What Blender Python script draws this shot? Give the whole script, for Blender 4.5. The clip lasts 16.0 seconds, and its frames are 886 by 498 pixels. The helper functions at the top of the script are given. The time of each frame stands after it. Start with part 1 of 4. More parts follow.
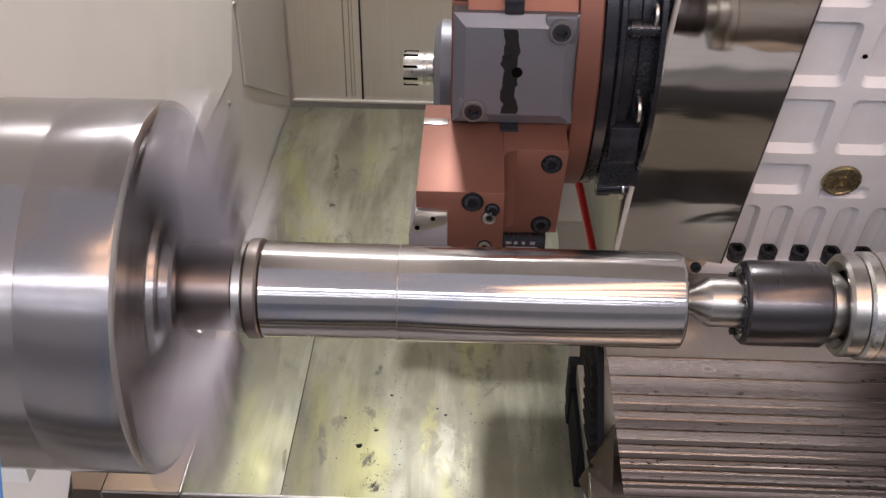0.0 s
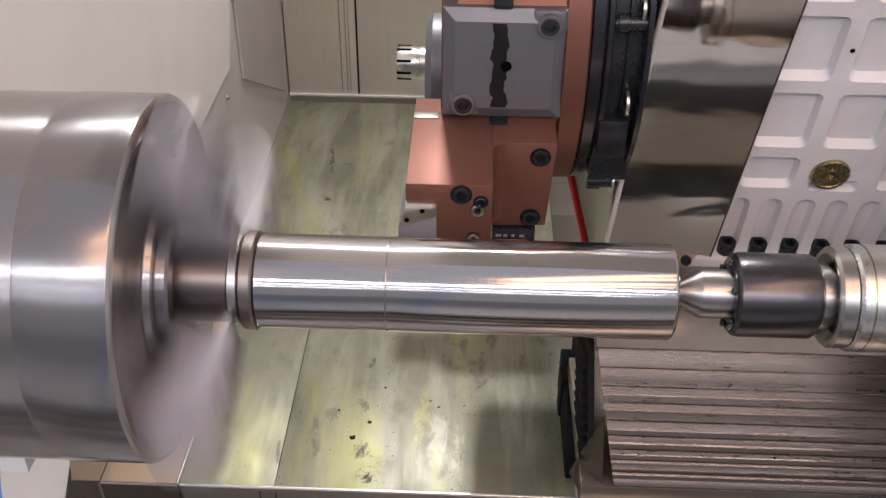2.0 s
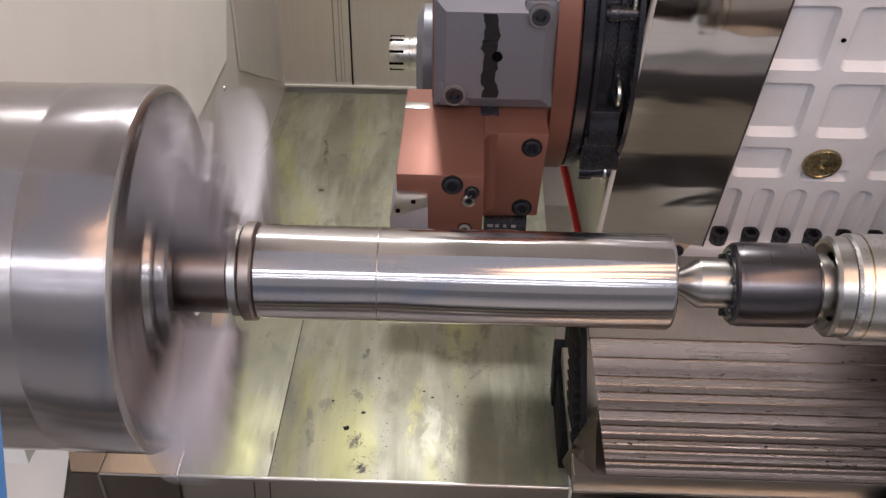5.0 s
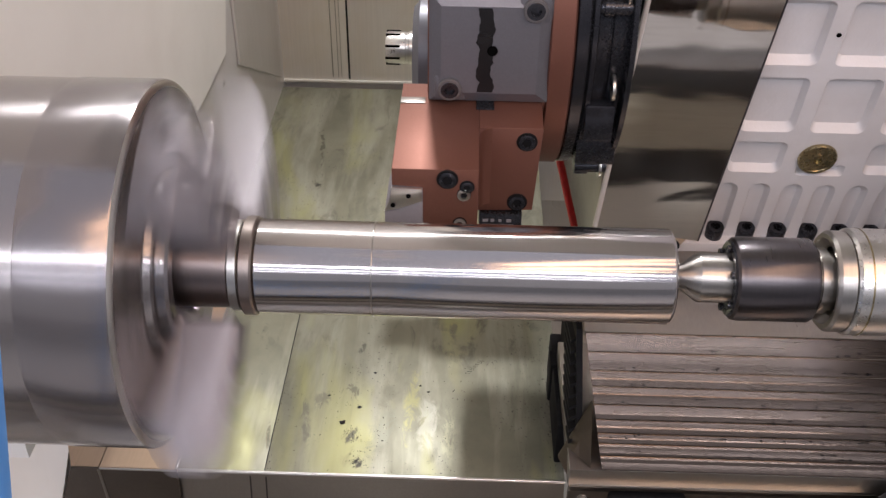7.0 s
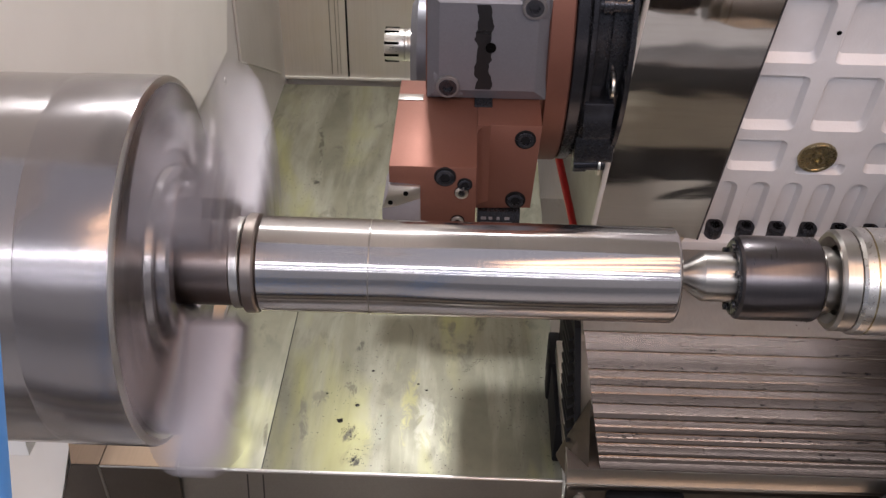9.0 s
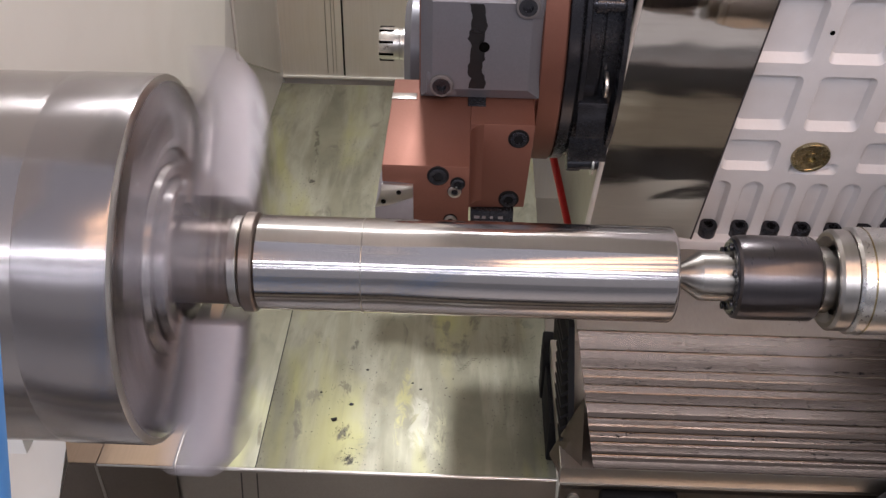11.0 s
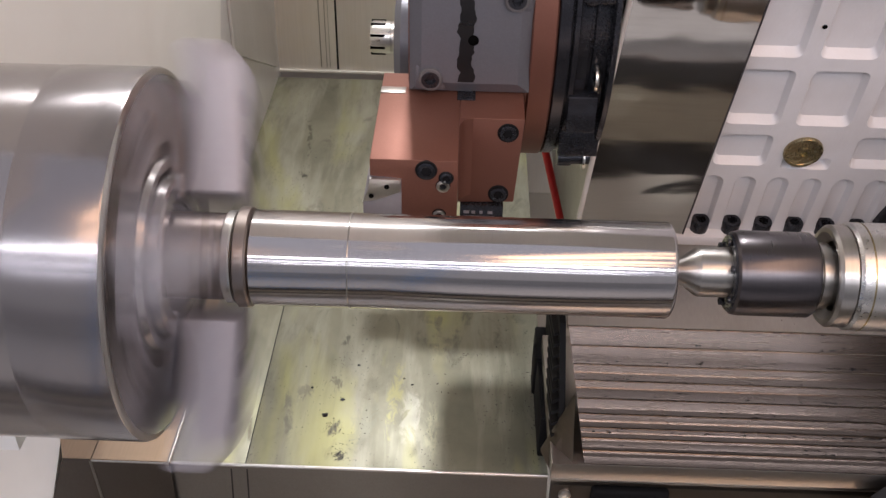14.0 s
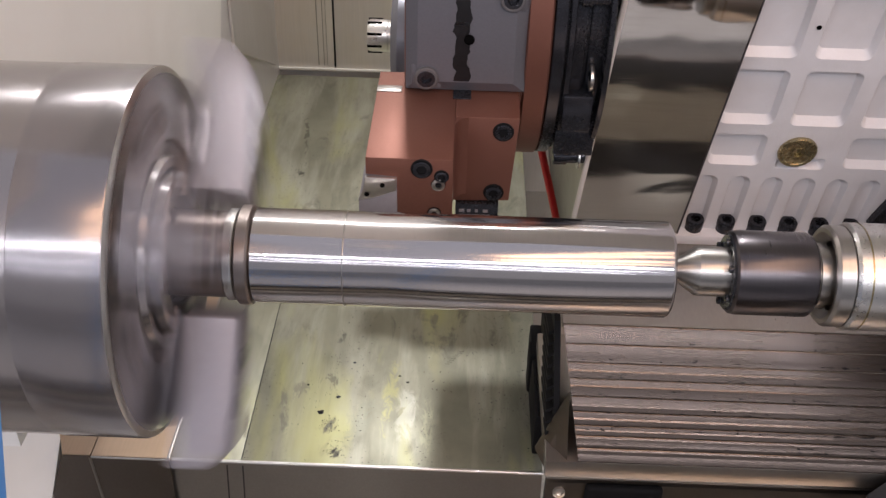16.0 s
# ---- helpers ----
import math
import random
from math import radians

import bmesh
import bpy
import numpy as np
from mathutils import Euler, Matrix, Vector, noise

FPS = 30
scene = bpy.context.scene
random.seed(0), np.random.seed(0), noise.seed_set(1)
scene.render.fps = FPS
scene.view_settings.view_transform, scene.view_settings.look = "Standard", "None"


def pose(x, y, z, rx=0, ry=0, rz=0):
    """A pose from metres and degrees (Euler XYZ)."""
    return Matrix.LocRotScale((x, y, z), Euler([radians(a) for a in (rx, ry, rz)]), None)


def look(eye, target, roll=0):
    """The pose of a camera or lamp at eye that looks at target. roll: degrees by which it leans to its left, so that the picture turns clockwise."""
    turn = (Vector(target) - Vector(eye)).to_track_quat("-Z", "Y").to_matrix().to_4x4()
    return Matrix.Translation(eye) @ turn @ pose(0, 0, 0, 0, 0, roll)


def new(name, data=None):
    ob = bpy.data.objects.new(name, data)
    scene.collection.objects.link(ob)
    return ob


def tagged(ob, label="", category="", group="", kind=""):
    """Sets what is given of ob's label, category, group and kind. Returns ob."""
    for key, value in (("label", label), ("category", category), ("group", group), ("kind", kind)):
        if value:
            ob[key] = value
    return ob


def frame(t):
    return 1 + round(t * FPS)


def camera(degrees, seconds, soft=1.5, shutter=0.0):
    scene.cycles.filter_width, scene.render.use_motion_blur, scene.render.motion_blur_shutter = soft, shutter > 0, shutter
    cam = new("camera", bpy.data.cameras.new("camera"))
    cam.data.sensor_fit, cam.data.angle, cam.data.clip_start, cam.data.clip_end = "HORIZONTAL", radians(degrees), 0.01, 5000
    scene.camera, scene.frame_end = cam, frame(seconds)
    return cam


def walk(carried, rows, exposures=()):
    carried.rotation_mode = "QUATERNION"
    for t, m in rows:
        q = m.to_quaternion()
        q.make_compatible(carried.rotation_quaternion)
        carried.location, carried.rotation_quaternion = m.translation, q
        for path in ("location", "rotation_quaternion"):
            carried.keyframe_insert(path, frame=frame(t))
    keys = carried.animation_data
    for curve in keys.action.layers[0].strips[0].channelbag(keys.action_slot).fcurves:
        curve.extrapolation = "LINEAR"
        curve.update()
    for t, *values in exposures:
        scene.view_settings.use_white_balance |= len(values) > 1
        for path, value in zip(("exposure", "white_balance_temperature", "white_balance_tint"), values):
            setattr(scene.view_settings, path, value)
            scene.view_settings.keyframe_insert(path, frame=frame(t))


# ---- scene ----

from math import sin, cos, pi, atan2, sqrt

# ---- camera ----
cam = camera(47.08, 16.0, soft=1.42, shutter=1.30)
scene.cycles.rolling_shutter_type, scene.cycles.rolling_shutter_duration = "TOP", 0.42
CAM_ROWS = [  # seconds, x, y, z, yaw, pitch, roll
    (0, 0.1468, -0.5549, 1.4265, 1.798, -35.015, 0.566),
    (0.5, 0.1484, -0.5566, 1.4275, 1.937, -35.064, 0.532),
    (1, 0.1496, -0.5585, 1.4277, 1.904, -35.115, 0.561),
    (1.5, 0.1506, -0.5596, 1.4281, 1.886, -35.251, 0.589),
    (2, 0.1512, -0.5622, 1.4291, 1.789, -35.281, 0.609),
    (2.5, 0.1507, -0.5646, 1.4305, 1.662, -35.316, 0.647),
    (3, 0.1508, -0.5651, 1.4313, 1.588, -35.418, 0.673),
    (3.5, 0.1509, -0.5643, 1.4309, 1.606, -35.460, 0.670),
    (4, 0.1506, -0.5627, 1.4301, 1.612, -35.581, 0.576),
    (6.5, 0.1480, -0.5637, 1.4289, 1.423, -35.977, 0.697),
    (7, 0.1479, -0.5639, 1.4291, 1.407, -36.048, 0.696),
    (7.5, 0.1475, -0.5640, 1.4286, 1.376, -36.088, 0.722),
    (8, 0.1470, -0.5635, 1.4284, 1.350, -36.095, 0.725),
    (8.5, 0.1463, -0.5629, 1.4282, 1.384, -36.102, 0.812),
    (9, 0.1460, -0.5608, 1.4268, 1.416, -36.164, 0.852),
    (11.5, 0.1453, -0.5614, 1.4267, 1.170, -36.201, 1.114),
    (12, 0.1456, -0.5608, 1.4253, 1.132, -36.275, 1.120),
    (12.5, 0.1451, -0.5593, 1.4240, 1.078, -36.293, 1.093),
    (13, 0.1456, -0.5580, 1.4241, 1.068, -36.365, 1.117),
    (13.5, 0.1454, -0.5566, 1.4239, 1.047, -36.410, 1.145),
    (14, 0.1463, -0.5564, 1.4237, 1.035, -36.485, 1.232),
    (14.5, 0.1460, -0.5557, 1.4226, 1.031, -36.594, 1.323),
    (15, 0.1452, -0.5564, 1.4228, 0.974, -36.669, 1.429),
    (15.5, 0.1455, -0.5581, 1.4246, 0.993, -36.713, 1.522),
    (16, 0.1443, -0.5595, 1.4265, 0.852, -36.604, 1.554),
]
walk(cam, [(t, pose(x, y, z, 90 + p, 0, w) @ pose(0, 0, 0, 0, 0, r)) for t, x, y, z, w, p, r in CAM_ROWS],
     exposures=[(0, 0.10, 6240, 13), (16, 0.10, 6240, 13)])

# ---- world and light ----
world = bpy.data.worlds.new("workshop")
scene.world = world
world.use_nodes = True
world.node_tree.nodes["Background"].inputs["Color"].default_value = (0.90, 0.89, 1.0, 1)
world.node_tree.nodes["Background"].inputs["Strength"].default_value = 0.55


def area(name, eye, target, sx, sy, watts, colour, spread=180):
    data = bpy.data.lights.new(name, "AREA")
    data.shape, data.size, data.size_y, data.energy, data.color = "RECTANGLE", sx, sy, watts, colour
    ob = new(name, data)
    ob.matrix_world = look(eye, target)
    data.spread = radians(spread)
    return ob


area("unseen_workshop_tube", (-0.6, -2.15, 2.70), (-0.6, 0, 1.0), 6.4, 0.06, 36, (0.98, 0.96, 1.0))
# two further unseen tubes, added for more thin reflected lines on the shaft
area("unseen_workshop_tube", (-0.6, -3.0, 2.70), (-0.6, 0, 1.0), 6.4, 0.05, 11, (0.95, 0.94, 1.0))
area("unseen_workshop_tube", (-0.6, -3.9, 2.75), (-0.6, 0, 1.0), 6.4, 0.05, 9, (0.95, 0.94, 1.0))
area("machine_work_light", (0.075, 0.885, 1.98), (0.085, 0.22, 0.6), 0.08, 0.05, 6.6, (1.0, 0.96, 0.93), spread=130)
for y, z, deep, watts in ((-0.80, 3.05, 0.20, 5.0), (-1.10, 3.05, 0.20, 6.0), (-1.62, 3.00, 0.24, 8.0), (-1.98, 2.95, 0.12, 5.0)):
    area("warm_workshop_light", (1.05, y, z), (0.55, 0, 1.0), 2.3, deep, watts, (1.0, 0.60, 0.34))


# ---- materials ----


class Nodes:
    """Short hand for building a node material."""

    def __init__(self, name):
        self.mat = bpy.data.materials.new(name)
        self.mat.use_nodes = True
        self.tree = self.mat.node_tree
        self.bsdf = self.tree.nodes["Principled BSDF"]
        tc = self.tree.nodes.new("ShaderNodeTexCoord")
        self.coord = tc.outputs["Object"]

    def node(self, kind, **inputs):
        n = self.tree.nodes.new(kind)
        for key, value in inputs.items():
            sock = n.inputs[key.replace("_", " ")]
            if isinstance(value, bpy.types.NodeSocket):
                self.tree.links.new(value, sock)
            else:
                sock.default_value = value
        return n

    def set(self, key, value):
        sock = self.bsdf.inputs[key]
        if isinstance(value, bpy.types.NodeSocket):
            self.tree.links.new(value, sock)
        else:
            sock.default_value = value

    def stretched(self, sx, sy, sz, rot=(0, 0, 0)):
        m = self.node("ShaderNodeMapping", Vector=self.coord, Scale=(sx, sy, sz), Rotation=rot)
        return m.outputs["Vector"]

    def noise(self, scale, detail=4.0, vector=None, rough=0.55, distortion=0.0):
        n = self.node("ShaderNodeTexNoise", Vector=vector or self.coord, Scale=scale, Detail=detail, Roughness=rough, Distortion=distortion)
        return n.outputs["Fac"]

    def ramp(self, fac, stops):
        n = self.node("ShaderNodeValToRGB", Fac=fac)
        els = n.color_ramp.elements
        while len(els) < len(stops):
            els.new(0.5)
        for e, (at, col) in zip(els, stops):
            e.position = at
            e.color = (*col, 1) if isinstance(col, tuple) else (col, col, col, 1)
        return n.outputs["Color"]

    def mix(self, fac, a, b, mode="MIX"):
        n = self.tree.nodes.new("ShaderNodeMix")
        n.data_type, n.blend_type = "RGBA", mode
        for sock, value in ((n.inputs[0], fac), (n.inputs[6], a), (n.inputs[7], b)):
            if isinstance(value, bpy.types.NodeSocket):
                self.tree.links.new(value, sock)
            else:
                sock.default_value = value if not isinstance(value, tuple) or len(value) == 4 else (*value, 1)
        return n.outputs[2]

    def bump(self, height, strength, distance=0.001, normal=None):
        n = self.node("ShaderNodeBump", Height=height, Strength=strength, Distance=distance)
        if normal is not None:
            self.tree.links.new(normal, n.inputs["Normal"])
        return n.outputs["Normal"]


def metal(name, colour, rough, vary=0.08, grain=(1, 1, 1), grain_scale=300, bump=0.05, stain=0.25, tint=(0.75, 0.7, 0.6), metallic=1.0, patch=14.0, turned=0.0, polish=0.0, wavy=0.0):
    """Metal with directional grain and stains at a larger scale."""
    m = Nodes(name)
    fine = m.noise(grain_scale, 3, m.stretched(*grain))
    big = m.noise(patch, 5)
    dark = tuple(c * t for c, t in zip(colour, tint))
    col = m.mix(m.ramp(big, [(0.35, 0.0), (0.75, stain)]), colour, dark)
    col = m.mix(m.ramp(fine, [(0.3, 0.0), (0.7, 0.22)]), col, tuple(c * 0.7 for c in colour))
    m.set("Base Color", col)
    m.set("Metallic", metallic)
    both = m.mix(0.5, fine, big)
    m.set("Roughness", m.ramp(both, [(0.3, max(rough - vary, 0.02)), (0.7, rough + vary)]))
    normal = m.bump(fine, bump, 0.0004)
    if wavy:   # sheet that is not quite flat
        normal = m.bump(m.noise(13, 2, m.stretched(0.5, 1, 1.3), 0.4, 0.4), wavy, 0.01, normal)
    m.set("Normal", normal)
    if polish:
        m.set("Coat Weight", polish)
        m.set("Coat Roughness", 0.09)
    if turned:   # lathe marks run round the x direction and draw reflections out along it
        tangent = m.tree.nodes.new("ShaderNodeTangent")
        tangent.direction_type, tangent.axis = "RADIAL", "X"
        m.set("Anisotropic", turned)
        m.set("Anisotropic Rotation", 0.25)
        m.set("Tangent", tangent.outputs["Tangent"])
    return m.mat


def paint(name, colour, rough=0.45, speck=0.1, bump=0.08, dirt=(0.5, 0.45, 0.38), lumpy=0.0, spec=0.5):
    m = Nodes(name)
    big, fine = m.noise(9, 6), m.noise(420, 2)
    col = m.mix(m.ramp(big, [(0.45, 0.0), (0.8, speck)]), colour, tuple(c * d for c, d in zip(colour, dirt)))
    m.set("Base Color", col)
    m.set("Specular IOR Level", spec)
    m.set("Roughness", m.ramp(big, [(0.3, rough - 0.06), (0.7, rough + 0.1)]))
    normal = m.bump(fine, bump, 0.0005)
    if lumpy:
        normal = m.bump(m.noise(55, 4), lumpy, 0.003, normal)
    m.set("Normal", normal)
    return m.mat


TURNED = metal("turned_steel", (0.56, 0.53, 0.515), 0.15, 0.04, (1, 0.02, 0.02), 1400, 0.12, 0.05, turned=0.85)
CHUCK = metal("ground_chuck_steel", (0.33, 0.31, 0.305), 0.23, 0.03, (1, 0.03, 0.03), 500, 0.05, 0.12, turned=0.6, polish=0.3, metallic=0.85)
CHUCKDARK = metal("dark_chuck_steel", (0.285, 0.268, 0.272), 0.23, 0.03, (1, 0.03, 0.03), 500, 0.05, 0.12, turned=0.6, polish=0.3, metallic=0.85)
JAW = metal("jaw_steel", (0.36, 0.345, 0.375), 0.5, 0.06, (1, 1, 1), 200, 0.05, 0.15, metallic=0.5)
COLLAR = metal("collar_steel", (0.33, 0.285, 0.26), 0.35, 0.08, (1, 0.05, 0.05), 500, 0.15, 0.3)
STUB = metal("gripped_bar_steel", (0.30, 0.25, 0.235), 0.36, 0.06, (1, 0.05, 0.05), 500, 0.1, 0.3, turned=0.5)
# stained sheet with the warm orange light on the sill put into its colour
WARMSHEET = metal("warm_lit_stained_sheet", (0.72, 0.53, 0.36), 0.34, 0.06, (1, 0.03, 1), 400, 0.04, 0.5)
CENTRE = metal("ground_centre_steel", (0.46, 0.44, 0.41), 0.33, 0.05, (1, 0.04, 0.04), 700, 0.10, 0.2, turned=0.6)
DARKSTEEL = metal("blued_steel", (0.13, 0.12, 0.125), 0.30, 0.06, (1, 0.05, 0.05), 500, 0.08, 0.2, turned=0.6)
# darker copy of the sheet steel; shade on the folded fronts is in its colour
DARKSHEET = metal("dark_and_shaded_sheet", (0.17, 0.147, 0.128), 0.35, 0.08, (1, 0.05, 1), 300, 0.05, 0.4)
WALLSHEET = metal("stained_wall_sheet", (0.76, 0.735, 0.71), 0.45, 0.06, (1, 1, 0.03), 400, 0.03, 0.5, tint=(0.86, 0.74, 0.5), patch=6.0, metallic=0.4)
TRIM = metal("grey_trim_sheet", (0.70, 0.69, 0.685), 0.42, 0.06, (1, 1, 0.03), 400, 0.03, 0.3, tint=(0.85, 0.82, 0.76), patch=6.0, metallic=0.4)
SHEET = metal("stainless_sheet", (0.42, 0.40, 0.37), 0.33, 0.06, (1, 0.03, 1), 400, 0.04, 0.25)
MIRROR = metal("polished_stainless", (0.74, 0.705, 0.65), 0.055, 0.02, (0.05, 1, 1), 500, 0.008, 0.08, wavy=0.07)
SLAT = metal("aluminium_slat", (0.142, 0.114, 0.097), 0.26, 0.06, (0.02, 1, 1), 700, 0.015, 0.4, patch=24)
COPPER = metal("copper_brown_anodised", (0.225, 0.100, 0.072), 0.50, 0.04, (1, 1, 1), 900, 0.03, 0.15, metallic=0.65)
GUNMETAL = metal("grey_phosphated_steel", (0.175, 0.178, 0.200), 0.45, 0.06, (1, 1, 1), 600, 0.06, 0.25, metallic=0.5)
BLACKED = metal("black_oxide_steel", (0.045, 0.047, 0.056), 0.25, 0.08, (1, 1, 1), 500, 0.06, 0.2, metallic=0.7)
BRIGHT = metal("bright_steel", (0.66, 0.65, 0.62), 0.30, 0.05, (1, 1, 1), 400, 0.05, 0.2)
WORNSTEEL = metal("worn_screw_steel", (0.17, 0.165, 0.17), 0.45, 0.08, (1, 1, 1), 500, 0.1, 0.4, metallic=0.5)
STREAK = paint("wet_oil_film", (0.009, 0.009, 0.010), 0.3, 0.0, 0.9, spec=0.35)
BRASS = metal("yellow_zinc", (0.40, 0.34, 0.20), 0.26, 0.06, (1, 1, 1), 300, 0.05, 0.4)
CAST = paint("white_cast_paint", (0.73, 0.715, 0.725), 0.36, 0.35, 0.3, lumpy=0.22)
CREAM = paint("cream_enamel", (0.83, 0.82, 0.78), 0.35, 0.12)
LIP = paint("pale_lip_enamel", (0.60, 0.59, 0.53), 0.4, 0.2)
BLACKPLASTIC = paint("black_rubber", (0.006, 0.006, 0.007), 0.7, 0.3, spec=0.2)
REDHOSE = paint("red_hose", (0.50, 0.015, 0.015), 0.35, 0.2)
BLUE = paint("blue_enamel", (0.10, 0.32, 0.75), 0.4, 0.1)
GREYPAINT = paint("dark_grey_enamel", (0.055, 0.055, 0.058), 0.4, 0.2)
OLIVEPAINT = paint("olive_grey_enamel", (0.58, 0.55, 0.46), 0.4, 0.3)
CONCRETE = paint("grey_concrete", (0.46, 0.46, 0.45), 0.7, 0.4, 0.3)
# near-black colour for the shade inside holes and slots, used on shallow shapes
HOLESHADE = paint("hole_shade", (0.002, 0.002, 0.002), 0.9, 0.0, 0.0, spec=0.05)


def wet_floor():
    """Stainless cover with dried yellow-green coolant, streaks that run front to back and dark smears."""
    m = Nodes("stained_cover_sheet")
    streak = m.noise(11, 6, m.stretched(1.6, 0.22, 1), 0.6, 0.25)
    blotch = m.noise(7.5, 6, m.stretched(1, 0.7, 1), 0.6, 0.2)
    yellow = m.noise(10, 4, m.stretched(1.3, 0.30, 1, (0, 0, 0.2)), 0.5, 0.5)
    smear = m.noise(34, 7, m.stretched(1, 0.40, 1), 0.70, 0.7)
    gate = m.noise(7, 3, m.stretched(1, 0.8, 1), 0.5, 0.3)
    scratch = m.noise(120, 3, m.stretched(1, 0.03, 1), 0.6)
    fine = m.noise(260, 3)
    col = m.mix(m.ramp(blotch, [(0.30, 0.0), (0.70, 1.0)]), (0.155, 0.154, 0.112), (0.31, 0.307, 0.222))
    col = m.mix(m.ramp(streak, [(0.42, 0.0), (0.62, 0.85)]), col, (0.43, 0.43, 0.34))
    col = m.mix(m.ramp(yellow, [(0.50, 0.0), (0.66, 0.75)]), col, (0.37, 0.37, 0.15))
    dark = m.mix(1.0, m.ramp(smear, [(0.52, 0.0), (0.64, 1.0)]), m.ramp(gate, [(0.49, 0.0), (0.61, 0.85)]), "MULTIPLY")
    col = m.mix(dark, col, (0.12, 0.115, 0.09))
    speck = m.mix(1.0, m.ramp(m.noise(330, 2), [(0.66, 0.0), (0.70, 1.0)]), m.ramp(m.noise(16, 3, m.stretched(1, 0.4, 1)), [(0.50, 0.0), (0.60, 0.9)]), "MULTIPLY")
    col = m.mix(speck, col, (0.05, 0.05, 0.045))
    col = m.mix(m.ramp(scratch, [(0.62, 0.0), (0.78, 0.18)]), col, (0.15, 0.145, 0.12))
    grime = m.ramp(m.noise(75, 7, m.stretched(1, 0.45, 1), 0.72, 0.9), [(0.36, 0.0), (0.64, 1.0)])
    for x, y, rx, ry, turn, stops, tone in (
            (0.042, 0.228, 0.012, 0.018, 0.0, (0.40, 0.62, 0.85), (0.085, 0.082, 0.068)), (0.053, 0.190, 0.010, 0.012, 0.2, (0.42, 0.56, 0.95), (0.06, 0.058, 0.05)),
            (0.040, 0.372, 0.007, 0.022, 0.0, (0.44, 0.60, 0.8), (0.09, 0.088, 0.07)), (0.040, 0.300, 0.022, 0.022, 0.0, (0.47, 0.62, 0.7), (0.12, 0.115, 0.085)),
            (-0.012, 0.245, 0.007, 0.050, -0.16, (0.36, 0.60, 0.75), (0.15, 0.145, 0.115)), (0.004, 0.285, 0.013, 0.028, 0.35, (0.42, 0.62, 0.6), (0.16, 0.155, 0.12)),
            (-0.050, 0.220, 0.004, 0.030, -0.1, (0.38, 0.55, 0.8), (0.10, 0.09, 0.06)), (0.152, 0.400, 0.007, 0.060, 0.0, (0.36, 0.60, 0.7), (0.15, 0.15, 0.12)),
            (0.106, 0.270, 0.012, 0.085, 0.05, (0.34, 0.62, 0.6), (0.38, 0.37, 0.15)), (0.126, 0.250, 0.016, 0.060, 0.0, (0.30, 0.60, 0.6), (0.44, 0.44, 0.37)),
            (0.150, 0.230, 0.010, 0.060, 0.0, (0.32, 0.58, 0.5), (0.42, 0.42, 0.28)), (0.075, 0.235, 0.022, 0.050, 0.1, (0.34, 0.62, 0.6), (0.24, 0.25, 0.19)),
            (-0.070, 0.850, 0.006, 0.10, -0.12, (0.46, 0.60, 0.8), (0.09, 0.088, 0.06)), (-0.064, 0.740, 0.008, 0.03, -0.1, (0.48, 0.58, 0.9), (0.06, 0.06, 0.045))):
        lo, hi, most = stops
        near = m.node("ShaderNodeMapping", Vector=m.coord, Location=(-(x - 0.1), -(y - 0.19), 0))
        near = m.node("ShaderNodeMapping", Vector=near.outputs["Vector"], Rotation=(0, 0, turn))
        near = m.node("ShaderNodeMapping", Vector=near.outputs["Vector"], Scale=(1 / rx, 1 / ry, 0))
        far = m.node("ShaderNodeVectorMath", Vector=near.outputs["Vector"])
        far.operation = "LENGTH"
        body = m.ramp(far.outputs["Value"], [(0.15, 1.0), (1.0, 0.0)])
        edge = m.ramp(m.mix(0.66, body, grime), [(lo + 0.06, 0.0), (hi + 0.08, most)])
        col = m.mix(m.mix(1.0, edge, m.ramp(far.outputs["Value"], [(0.6, 1.0), (1.0, 0.0)]), "MULTIPLY"), col, tone)
    m.set("Base Color", col)
    m.set("Metallic", 0.45)
    m.set("Roughness", m.ramp(smear, [(0.3, 0.40), (0.7, 0.56)]))
    m.set("Normal", m.bump(m.mix(0.4, smear, fine), 0.12, 0.001))
    return m.mat


FLOOR = wet_floor()

# ---- mesh helpers ----
WORLD = {}


def thing(name, at, label, category, kind="", group="", tilt=0.0):
    ob = new(name)
    ob.empty_display_size = 0.02
    m = pose(*at, tilt, 0, 0)
    ob.matrix_basis = m
    WORLD[ob.name] = m
    return tagged(ob, label, category, group, kind)


def part(name, bm, material, parent, label="", smooth=35, local=False):
    """One mesh under a thing or a part. The mesh comes in world space unless local."""
    if not local:
        bmesh.ops.transform(bm, matrix=WORLD[parent.name].inverted(), verts=bm.verts)
    me = bpy.data.meshes.new(name)
    bmesh.ops.recalc_face_normals(bm, faces=bm.faces)
    bm.to_mesh(me)
    bm.free()
    me.materials.append(material)
    if smooth:
        me.set_sharp_from_angle(angle=radians(smooth))
    ob = new(name, me)
    ob.parent = parent
    WORLD[ob.name] = WORLD[parent.name]
    return tagged(ob, label) if label else ob


def structure(name, bm, material, label, category, smooth=35):
    me = bpy.data.meshes.new(name)
    bmesh.ops.recalc_face_normals(bm, faces=bm.faces)
    bm.to_mesh(me)
    bm.free()
    me.materials.append(material)
    if smooth:
        me.set_sharp_from_angle(angle=radians(smooth))
    ob = new(name, me)
    WORLD[ob.name] = Matrix.Identity(4)
    return tagged(ob, label, category, kind="structure")


